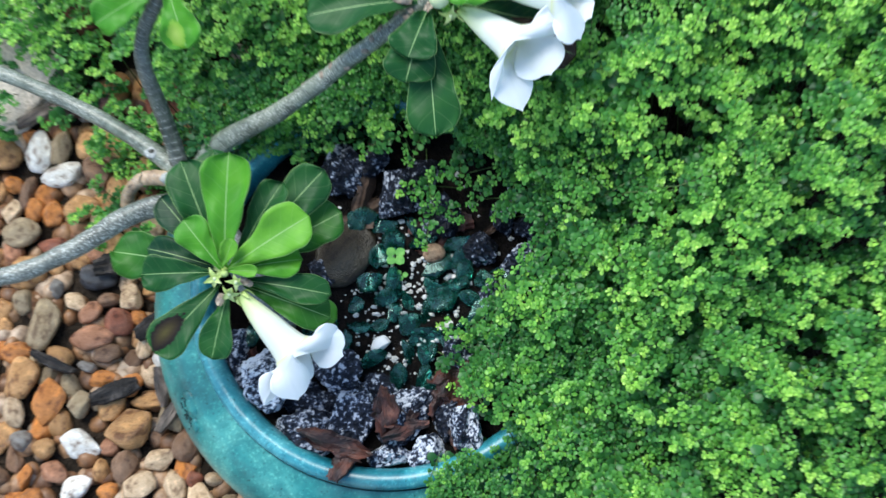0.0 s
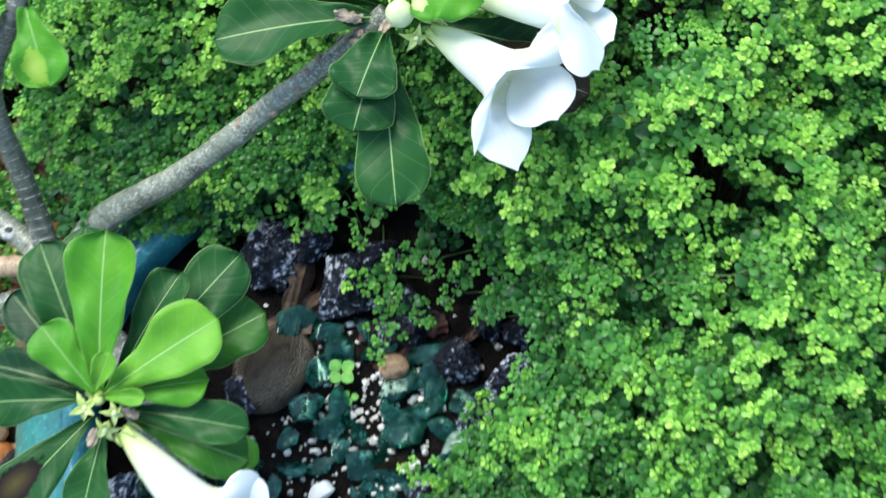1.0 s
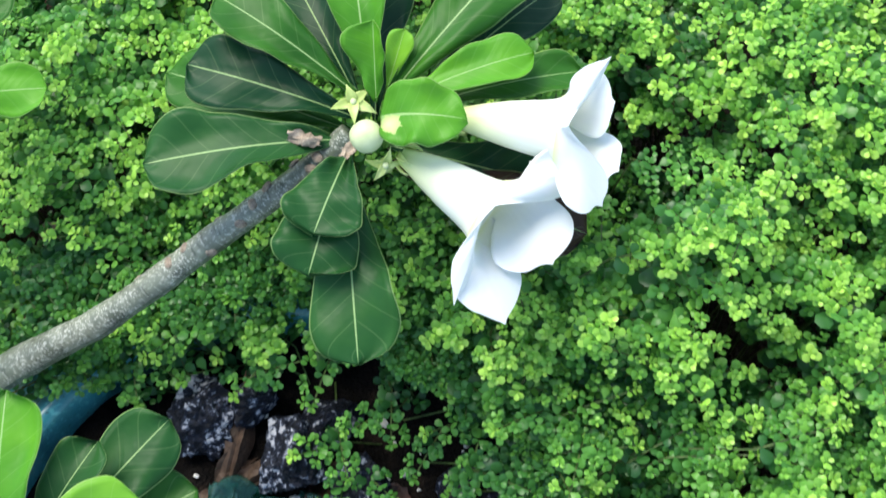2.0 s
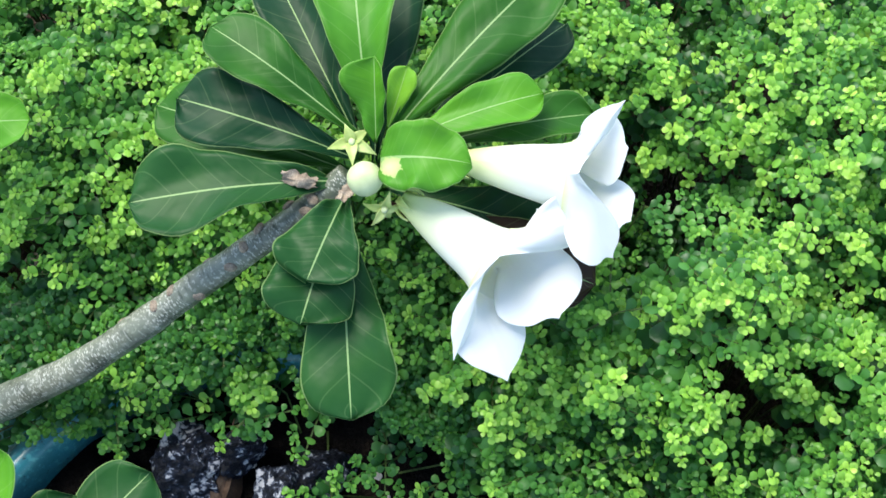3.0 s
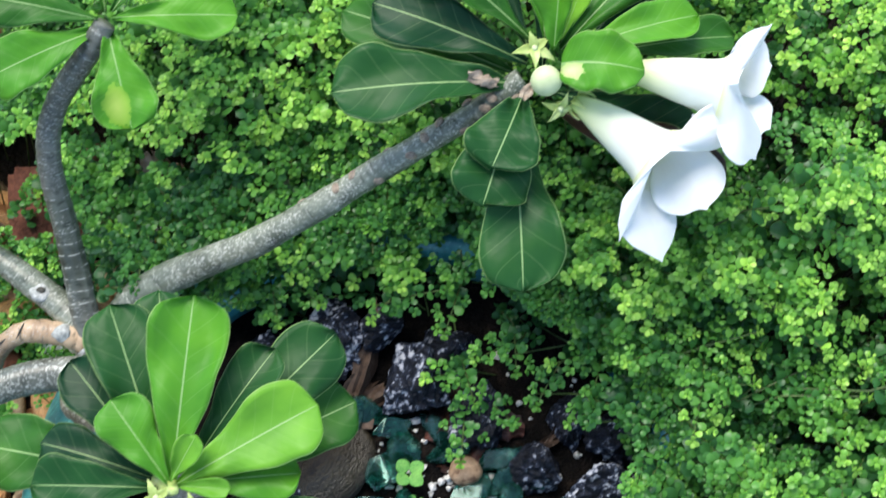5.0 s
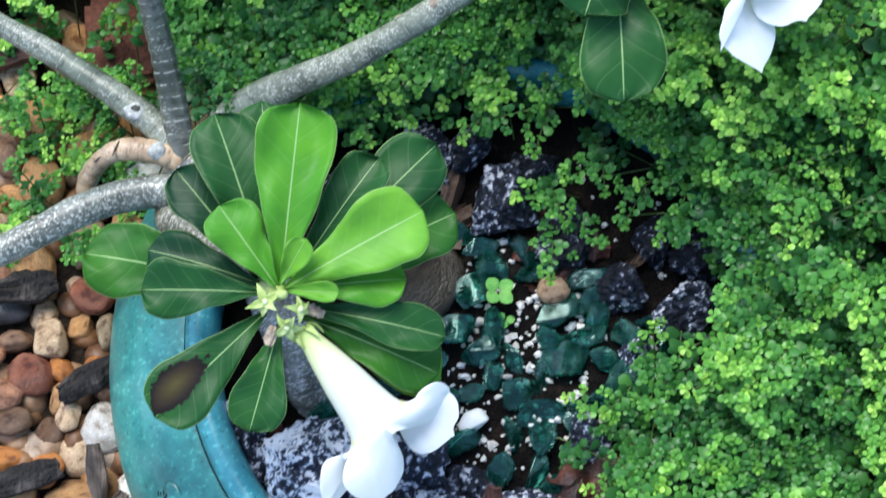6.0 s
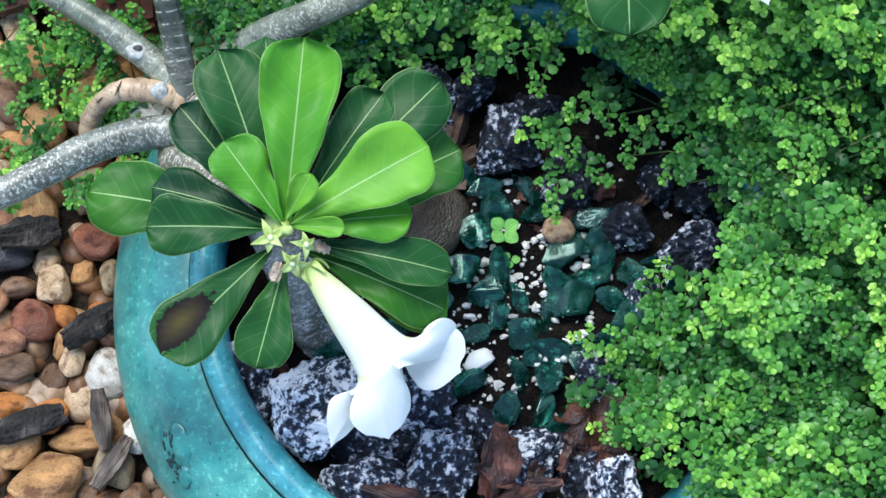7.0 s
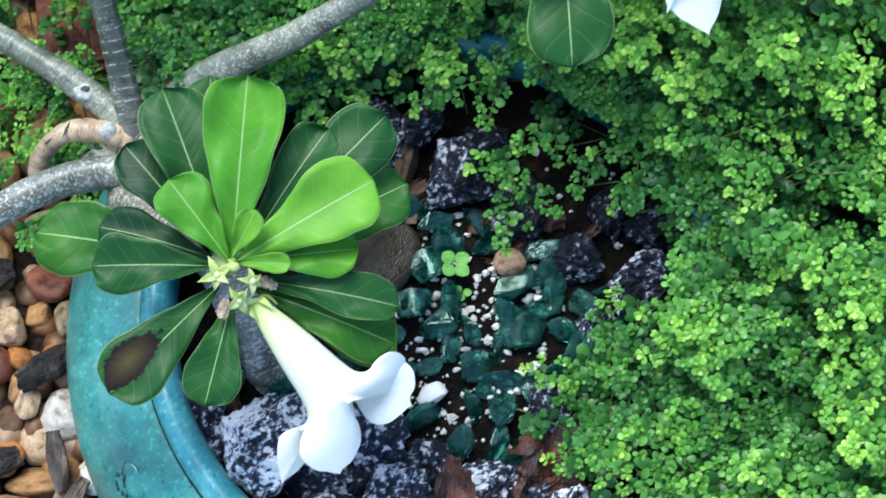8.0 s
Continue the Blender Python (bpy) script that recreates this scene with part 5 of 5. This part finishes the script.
flag = tagged(new("paving_stone", rock_mesh("paving_stone", (0.15, 0.13, 0.02), PAVER, 61, 0.25, 5, blocky=0.9, fine=0.05)), "pale sandy flat paving stone among the herbs", "paving stone")
flag.matrix_world = pose(-0.41, 0.25, 0.006, 0, 0, 20)
paving_slab(-0.255, 0.245, 0.07, 0.06, 0.05, 30, TERRACOTTA, "brick", "dark red-brown brick half hidden by herbs", "brick")
paving_slab(-0.2, 0.165, 0.04, 0.05, 0.035, 10, TERRACOTTA, "brick", "dark red-brown brick half hidden by herbs", "brick")

# ---- creeping herbs ----
LEAF_SHAPE = np.array([[0, 0, 0.02], [0.22, 0.19, 0.05], [0.55, 0.4, 0.05], [0.86, 0.32, 0.0], [1.0, 0, -0.03], [0.86, -0.32, 0.0], [0.55, -0.4, 0.05], [0.22, -0.19, 0.05], [0.6, 0, 0.15]])
LEAF_FACES = np.array([[8, i, (i + 1) % 8] for i in range(8)])


class Herb:
    """Collects the leaves and stems of many shoots."""

    def __init__(self, seed):
        self.g = random.Random(seed)
        self.lv, self.lf, self.la, self.sv, self.sf = [], [], [], [], []

    def leaf(self, p, way, up, size, age_light):
        x = way.normalized()
        n = (up - x * up.dot(x)).normalized()
        y = n.cross(x)
        m = np.array([x, y, n]) * size
        self.lf.append(LEAF_FACES + 9 * len(self.lv))
        self.lv.append(LEAF_SHAPE @ m + np.array(p))
        self.la.append(age_light)

    def stem(self, pts, r0, r1):
        base = sum(len(v) for v in self.sv)
        ring = []
        for i, p in enumerate(pts):
            r = r0 + (r1 - r0) * i / (len(pts) - 1)
            ring.append([(p.x + r * math.cos(a), p.y + r * math.sin(a), p.z) for a in (0.3, 2.4, 4.5)])
        self.sv.append(np.array(ring).reshape(-1, 3))
        for i in range(len(pts) - 1):
            for j in range(3):
                a, b = base + 3 * i + j, base + 3 * i + (j + 1) % 3
                self.sf.append((a, b, b + 3, a + 3))

    def shoot(self, tip, lean, length, size, young_light=0.5, twigs=0.55):
        """A spray that ends at tip: opposite pairs along the axis and along short side twigs, its stem bent down to the root."""
        g = self.g
        lean = lean.normalized()
        start = tip - lean * length - V(0, 0, length * 0.25)
        root = V(start.x - lean.x * 0.02 + g.uniform(-0.01, 0.01), start.y - lean.y * 0.02 + g.uniform(-0.01, 0.01), 0.0)
        if math.hypot(root.x - POT.x, root.y - POT.y) < 0.19:
            root.z = min(SOIL_Z - 0.002, start.z - 0.004) if math.hypot(root.x - POT.x, root.y - POT.y) < 0.125 else start.z - 0.02
        self.stem([root, root.lerp(start, 0.6), start, start.lerp(tip, 0.5) + V(0, 0, length * 0.06), tip], 0.0006, 0.0004)
        side = lean.cross(V(0, 0, 1)).normalized()
        nodes = max(4, int(length / 0.0052))
        for i in range(nodes):
            u = (i + 0.4) / nodes
            p = start.lerp(tip, u) + V(0, 0, length * 0.12 * u * (1 - u) * 4)
            age_light = young_light * (0.12 + 0.78 * u)
            s = size * (1.2 - 0.68 * u)
            flip = i % 2
            for k in (-1, 1):
                # the two leaves of a pair differ in size
                big = 1.12 if (k > 0) == (i % 4 < 2) else 0.72
                d = side * k * (1.0 if not flip else 0.6) + lean * 0.4 + V(g.uniform(-0.3, 0.3), g.uniform(-0.3, 0.3), 0.15 + (0.35 if flip else 0))
                up = lean * 0.35 + V(g.uniform(-0.55, 0.55), g.uniform(-0.55, 0.55), 1.0)
                self.leaf(p, d, up, s * big * g.uniform(0.85, 1.15), min(1, max(0, age_light + g.uniform(-0.13, 0.1))))
                if u < 0.9 and g.random() < twigs:
                    reach = length * (0.14 + 0.2 * (1 - u)) * g.uniform(0.7, 1.3)
                    twig = (side * k * 0.8 + lean * 0.7 + V(g.uniform(-0.3, 0.3), g.uniform(-0.3, 0.3), g.uniform(0.2, 1.0))).normalized()
                    m = max(1, int(reach / 0.0042))
                    across = twig.cross(V(0, 0, 1)).normalized()
                    for q in range(1, m + 1):
                        c = p + twig * (reach * q / m)
                        for h in (-1, 1):
                            d2 = across * h + twig * 0.45 + V(g.uniform(-0.25, 0.25), g.uniform(-0.25, 0.25), g.uniform(0, 0.5))
                            up2 = twig * 0.3 + V(g.uniform(-0.55, 0.55), g.uniform(-0.55, 0.55), 1.0)
                            self.leaf(c, d2, up2, size * (0.82 - 0.28 * q / m) * g.uniform(0.8, 1.15), min(1, max(0, age_light * 0.7 + 0.35 * young_light * q / m + g.uniform(-0.1, 0.1))))
                    self.rosette(p + twig * (reach + 0.0014), twig, size * 0.58, 4, min(1, age_light * 0.75 + 0.32 * young_light))
        self.rosette(tip, lean, size * 0.64, 6, min(1, young_light + 0.14))

    def rosette(self, p, axis, size, count, age_light):
        """A tight whorl of small cupped leaves at a shoot's end."""
        g = self.g
        axis = (axis.normalized() + V(0, 0, 0.5)).normalized()
        e0 = axis.orthogonal().normalized()
        e1 = axis.cross(e0)
        turn = g.uniform(0, 6.3)
        for k in range(count):
            a = turn + 2 * math.pi * k / count + g.uniform(-0.2, 0.2)
            d = e0 * math.cos(a) + e1 * math.sin(a)
            inner = k % 2
            self.leaf(p + axis * 0.0012 * inner, d + axis * (0.35 + 0.5 * inner), axis - d * 0.3, size * (1.0 - 0.3 * inner) * g.uniform(0.85, 1.15), min(1, max(0, age_light + 0.1 * inner + g.uniform(-0.08, 0.08))))

    def meshes(self, name):
        leaf_mesh, stem_mesh = bpy.data.meshes.new(name), bpy.data.meshes.new("stem")
        leaf_mesh.from_pydata(np.concatenate(self.lv).tolist(), [], np.concatenate(self.lf).tolist())
        at = leaf_mesh.attributes.new("age_light", "FLOAT", "FACE")
        at.data.foreach_set("value", np.repeat(np.array(self.la, dtype=np.float32), len(LEAF_FACES)))
        leaf_mesh.polygons.foreach_set("use_smooth", [True] * len(leaf_mesh.polygons))
        leaf_mesh.materials.append(HERB)
        stem_mesh.from_pydata(np.concatenate(self.sv).tolist(), [], self.sf)
        stem_mesh.materials.append(STEM)
        return leaf_mesh, stem_mesh


HEIGHTS = ((0.034, -0.055, 0.13), (0.043, -0.098, 0.135), (0.09, -0.033, 0.157), (0.1, -0.104, 0.175), (0.09, 0.072, 0.172), (0.205, 0.135, 0.235), (0.196, 0.048, 0.225), (0.178, 0.055, 0.21), (0.165, 0.045, 0.18), (0.105, 0.035, 0.144), (0.13, 0.09, 0.203), (0.17, 0.095, 0.222), (0.167, 0.215, 0.205), (-0.1, 0.234, 0.2),
           (0.208, -0.1, 0.198), (0.27, -0.04, 0.212), (0.3, 0.03, 0.222), (0.25, -0.15, 0.19), (0.15, 0.004, 0.182), (0.2, -0.02, 0.212), (0.235, 0.0, 0.222), (-0.09, 0.133, 0.17), (-0.13, 0.095, 0.138), (0.26, 0.04, 0.21), (0.0, 0.1, 0.152), (0.02, -0.17, 0.14), (-0.22, 0.2, 0.125), (0.05, 0.25, 0.2), (-0.3, 0.24, 0.075))


def canopy(x, y):
    top = bottom = 0.0
    for a, b, h in HEIGHTS:
        k = 1 / ((x - a) ** 2 + (y - b) ** 2 + 0.0004)
        top, bottom = top + k * h, bottom + k
    return top / bottom


MAIN = [(0.02, -0.45), (0.025, -0.165), (0.062, -0.14), (0.055, -0.1), (0.05, -0.06), (0.085, -0.03), (0.112, 0.0), (0.092, 0.035), (0.078, 0.06), (0.045, 0.074), (0.005, 0.08), (-0.05, 0.076), (-0.085, 0.07), (-0.11, 0.074), (-0.142, 0.08), (-0.165, 0.115), (-0.185, 0.145), (-0.22, 0.22), (-0.3, 0.5), (0.55, 0.5), (0.55, -0.45)]


RISES = ((-0.074, 0.208, 0.03), (0.233, 0.195, 0.04), (0.195, 0.105, 0.028), (0.12, 0.071, 0.016), (0.153, 0.23, 0.025), (-0.107, 0.168, 0.025), (0.201, -0.046, 0.024),
         (0.086, -0.059, 0.016), (0.249, 0.008, 0.024), (0.284, 0.119, 0.024), (0.161, -0.114, 0.024), (0.15, 0.085, 0.028), (0.18, 0.112, 0.02), (0.13, 0.09, 0.018), (0.096, -0.025, 0.02), (0.092, 0.056, 0.02), (0.075, 0.098, 0.018), (0.212, 0.088, 0.024), (0.045, 0.105, 0.014), (0.265, 0.066, 0.02))
HOLLOWS = ((-0.09, 0.249, 0.02), (0.158, 0.136, 0.02), (0.182, 0.15, 0.02), (0.187, 0.052, 0.01), (0.197, 0.244, 0.018), (0.196, -0.09, 0.015), (0.156, -0.163, 0.012), (0.3, -0.094, 0.018),
           (0.264, 0.091, 0.015), (0.167, 0.014, 0.013), (0.143, -0.068, 0.013), (0.119, -0.092, 0.01), (0.132, 0.034, 0.016), (0.06, 0.066, 0.011), (0.064, 0.046, 0.012), (0.03, 0.096, 0.013), (-0.012, 0.1, 0.011))


def relief(x, y):
    """How far the sprays stand over or under the general height, as a share."""
    m = 0.5 * noise.noise(V(x * 13, y * 13, 3.7)) + 0.95 * noise.noise(V(x * 30, y * 30, 7.0))
    for a, b, r in RISES:
        m += 0.55 * math.exp(-((x - a) ** 2 + (y - b) ** 2) / (r * r))
    for a, b, r in HOLLOWS:
        m -= 1.15 * math.exp(-((x - a) ** 2 + (y - b) ** 2) / (1.5 * r * r))
    return m


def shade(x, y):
    """How much shade is put into the leaf colour close round the pot, under the branches."""
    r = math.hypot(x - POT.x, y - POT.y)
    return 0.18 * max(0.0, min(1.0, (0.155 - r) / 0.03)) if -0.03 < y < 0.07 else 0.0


def within(x, y, poly):
    inside = False
    for (a, b), (c, d) in zip(poly, poly[1:] + poly[:1]):
        if (b > y) != (d > y) and x < (c - a) * (y - b) / (d - b) + a:
            inside = not inside
    return inside


def lowest(x, y):
    """The least height at which a shoot may end: over the soil, the rim, the pot's shoulder or the earth."""
    r = math.hypot(x - POT.x, y - POT.y)
    return SOIL_Z + 0.012 if r < 0.122 else RIM_Z + 0.008 if r < 0.162 else 0.128 if r < 0.2 else 0.02


def herb_patch(label, inside, bounds, step, seed, size=0.0065, canopy=canopy, vigour=0.0):
    """Two storeys: an upper one of bright sprays in uneven mounds, and older shoots below it whose dark colour also
    carries shade.
    """
    h = Herb(seed)
    g = h.g
    x0, x1, y0, y1 = bounds
    for lower, pitch in ((False, step * 1.2), (True, step * 1.1)):
        for i in range(int((x1 - x0) / pitch)):
            for j in range(int((y1 - y0) / pitch)):
                x, y = x0 + (i + g.random()) * pitch, y0 + (j + g.random()) * pitch
                if not inside(x, y):
                    continue
                if -0.07 < x < 0.075 and 0.07 < y < 0.113 and g.random() < 0.42:
                    continue
                mound = relief(x, y)
                if x < 0.0:
                    mound = min(mound, 0.4 if y > 0.12 else 0.1)
                if math.hypot(x - POT.x, y - POT.y) < 0.21:
                    mound = max(mound, -0.75)
                top = canopy(x, y) + (0.046 if math.hypot(x - POT.x, y - POT.y) > 0.21 else 0.03) * mound
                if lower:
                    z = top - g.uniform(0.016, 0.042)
                    young_light = max(0.03, g.uniform(0.02, 0.3) + 0.4 * vigour + 0.2 * mound)
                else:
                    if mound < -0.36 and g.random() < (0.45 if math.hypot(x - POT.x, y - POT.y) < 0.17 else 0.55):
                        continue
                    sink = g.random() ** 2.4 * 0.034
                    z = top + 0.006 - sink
                    # paler on sunlit mounds, darker where sunk: light put into the leaf colour
                    young_light = min(1.0, max(0.08, 0.7 - 14 * sink + 0.6 * mound + 5.0 * (canopy(x, y) - 0.165) + vigour + 0.55 * math.exp(-((x - 0.145) ** 2 + (y - 0.1) ** 2) / 0.004) - 0.16 * math.exp(-((x - 0.13) ** 2 + (y + 0.09) ** 2) / 0.003) + max(0.0, min(0.14, x - 0.1)) + (0.25 if x < 0 and y > 0.14 else 0.15 if x < 0 else -0.12 if 0.06 < y < 0.125 and x < 0.07 else 0.0) - shade(x, y) + g.uniform(-0.3, 0.24)))
                a = 2.4 * noise.noise(V(x * 9, y * 9, 11.0)) - 1.9 + g.uniform(-1.2, 1.2)
                lean = V(math.cos(a), math.sin(a), g.uniform(0.1, 0.9) if g.random() < 0.75 else 2.5)
                h.shoot(V(x, y, max(z, lowest(x, y))), lean, g.uniform(0.022, 0.042) if lower else g.uniform(0.026, 0.056), size * g.uniform(0.8, 1.15) * (1.15 if lower else 1.0), young_light, 0.2 if lower else 0.55)
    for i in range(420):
        # darker shoots that hang over the pot's rim
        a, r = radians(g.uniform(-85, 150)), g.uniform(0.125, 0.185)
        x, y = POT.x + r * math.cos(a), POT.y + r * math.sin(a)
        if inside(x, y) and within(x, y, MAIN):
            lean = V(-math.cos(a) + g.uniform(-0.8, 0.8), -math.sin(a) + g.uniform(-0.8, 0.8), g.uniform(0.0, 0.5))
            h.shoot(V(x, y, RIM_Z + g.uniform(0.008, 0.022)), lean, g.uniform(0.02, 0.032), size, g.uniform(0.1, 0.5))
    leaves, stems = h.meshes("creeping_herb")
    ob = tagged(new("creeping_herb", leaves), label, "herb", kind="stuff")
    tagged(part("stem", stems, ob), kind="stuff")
    return ob


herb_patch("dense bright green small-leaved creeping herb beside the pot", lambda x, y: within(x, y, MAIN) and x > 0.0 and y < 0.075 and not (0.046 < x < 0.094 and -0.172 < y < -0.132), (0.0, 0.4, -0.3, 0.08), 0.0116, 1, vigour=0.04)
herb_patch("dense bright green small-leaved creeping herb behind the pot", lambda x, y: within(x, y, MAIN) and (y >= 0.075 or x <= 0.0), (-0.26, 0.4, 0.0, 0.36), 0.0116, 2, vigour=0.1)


def thin_spread(x, y):
    return noise.noise(V(x * 16, y * 16, 5.0)) > -0.18 and y > 0.138 + (x + 0.28) * 0.2 and not within(x, y, MAIN)


herb_patch("thin green creeping herb spreading over paving and bricks", thin_spread, (-0.45, -0.16, 0.12, 0.36), 0.013, 3, canopy=lambda x, y: min(canopy(x, y), 0.066), vigour=0.6)


herb_patch("low green creeping herb growing through the gravel", lambda x, y: noise.noise(V(x * 24, y * 24, 2.2)) > 0.2 and y < 0.14 + (x + 0.2) * 0.4, (-0.27, -0.175, 0.035, 0.135), 0.0115, 4, 0.006, lambda x, y: 0.046, 0.75)


def sprig(shoots, label, seed):
    """Trailing sprigs, each a thing of its own."""
    for k, (tip, lean, length, young_light) in enumerate(shoots):
        h = Herb(seed * 10 + k)
        h.shoot(Vector(tip), Vector(lean), length, 0.0059, young_light * 0.82)
        leaves, stems = h.meshes("leaves")
        ob = tagged(new("herb_sprig"), label, "herb sprig", "trailing herb sprigs")
        tagged(part("leaves", leaves, ob), kind="stuff")
        part("stem", stems, ob)


sprig([((0.006, 0.04, 0.146), (-0.6, -0.3, 0.4), 0.03, 0.95), ((0.024, 0.002, 0.138), (-0.1, -1, 0.2), 0.036, 0.8), ((0.05, 0.022, 0.138), (0.5, -0.5, 0.2), 0.026, 0.6), ((0.03, 0.03, 0.142), (0.2, -1, 0.3), 0.032, 0.7)], "bright green herb sprig trailing over the rocks in the pot", 31)
sprig([((0.033, -0.054, 0.128), (-1, 0.25, 0.1), 0.035, 1.0), ((0.05, -0.062, 0.132), (-0.6, -0.6, 0.2), 0.026, 0.9)], "bright green herb sprig reaching over the potting soil", 32)
sprig([((0.041, -0.098, 0.13), (-1, 0.1, 0.15), 0.034, 1.0), ((0.06, -0.088, 0.13), (-0.5, 0.7, 0.2), 0.026, 0.85)], "bright green herb sprig leaning over the rim", 33)
sprig([((0.075, -0.018, 0.13), (-0.2, 1, 0.5), 0.03, 0.9)], "small upright herb sprig among the green glass", 34)
sprig([((0.028, -0.165, 0.135), (-1, -0.1, 0.1), 0.034, 1.0), ((0.06, -0.15, 0.14), (-0.7, 0.2, 0.3), 0.028, 0.9)], "bright green herb sprig hanging over the turquoise rim", 35)
sprig([((0.066, 0.048, 0.15), (-0.9, -0.4, 0.2), 0.032, 0.9), ((0.085, 0.03, 0.152), (-0.3, -1, 0.2), 0.03, 0.75)], "green herb sprig hanging into the pot", 36)
sprig([((-0.065, 0.066, 0.146), (0.2, -1, 0.1), 0.034, 0.8), ((-0.045, 0.075, 0.15), (0.7, -0.6, 0.2), 0.03, 0.8), ((-0.012, 0.085, 0.15), (-0.2, -1, 0.1), 0.03, 0.7)], "green herb sprig hanging over the back rim", 37)
sprig([((-0.245, 0.055, 0.05), (-0.2, -0.4, 0.8), 0.03, 0.6), ((-0.25, 0.08, 0.055), (-0.5, 0.4, 0.8), 0.03, 0.6), ((-0.228, 0.075, 0.05), (0.5, 0.2, 0.8), 0.03, 0.55), ((-0.26, 0.06, 0.045), (-0.8, 0.1, 0.6), 0.03, 0.6)], "green herb sprig growing out of the gravel", 38)
sprig([((-0.215, 0.03, 0.05), (0.2, -0.6, 0.6), 0.03, 0.6), ((-0.205, 0.045, 0.05), (0.4, 0.2, 0.8), 0.026, 0.6)], "green herb sprig growing under the branch", 39)
sprig([((-0.2, 0.11, 0.07), (-0.5, -0.4, 0.8), 0.034, 0.6), ((-0.225, 0.12, 0.06), (-0.7, 0.1, 0.8), 0.034, 0.6), ((-0.19, 0.13, 0.075), (0.1, 0.4, 0.9), 0.034, 0.6)], "green herb sprig beside the forked branches", 40)
sprig([((0.03, 0.05, 0.148), (-0.8, -0.5, 0.2), 0.03, 0.8), ((0.05, 0.045, 0.145), (0.0, -1, 0.1), 0.028, 0.65), ((-0.02, 0.068, 0.15), (-0.6, -0.8, 0.1), 0.03, 0.8), ((0.015, 0.062, 0.15), (-0.3, -1, 0.1), 0.03, 0.75), ((0.075, 0.02, 0.148), (-0.8, -0.5, 0.1), 0.03, 0.7), ((0.06, 0.03, 0.142), (-0.5, -0.9, 0.0), 0.026, 0.55)], "green herb sprig hanging into the pot", 41)
# duller leaf colour on these sprigs stands in for shade over the rim
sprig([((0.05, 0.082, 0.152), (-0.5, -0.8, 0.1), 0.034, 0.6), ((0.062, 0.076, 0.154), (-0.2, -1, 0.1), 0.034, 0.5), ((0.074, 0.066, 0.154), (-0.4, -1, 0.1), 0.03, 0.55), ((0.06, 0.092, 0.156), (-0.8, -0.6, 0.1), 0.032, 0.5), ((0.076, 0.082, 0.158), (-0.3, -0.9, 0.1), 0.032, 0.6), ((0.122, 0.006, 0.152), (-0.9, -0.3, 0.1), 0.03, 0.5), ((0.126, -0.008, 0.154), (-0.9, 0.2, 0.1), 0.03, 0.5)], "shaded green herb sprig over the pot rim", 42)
g = random.Random(77)
shaded = []
for i in range(14):
    u = g.random()
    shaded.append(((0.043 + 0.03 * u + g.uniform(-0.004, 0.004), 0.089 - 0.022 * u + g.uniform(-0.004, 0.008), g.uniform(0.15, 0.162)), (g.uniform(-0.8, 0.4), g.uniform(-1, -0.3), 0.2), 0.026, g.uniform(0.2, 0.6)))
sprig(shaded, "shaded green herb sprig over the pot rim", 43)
low = []
for i in range(17):
    low.append(((g.uniform(-0.25, -0.183), g.uniform(0.112, 0.168), g.uniform(0.05, 0.075)), (g.uniform(-0.8, 0.8), g.uniform(-0.8, 0.5), 0.8), 0.03, g.uniform(0.6, 0.95)))
sprig(low, "bright green herb sprig beside the forked branches", 44)
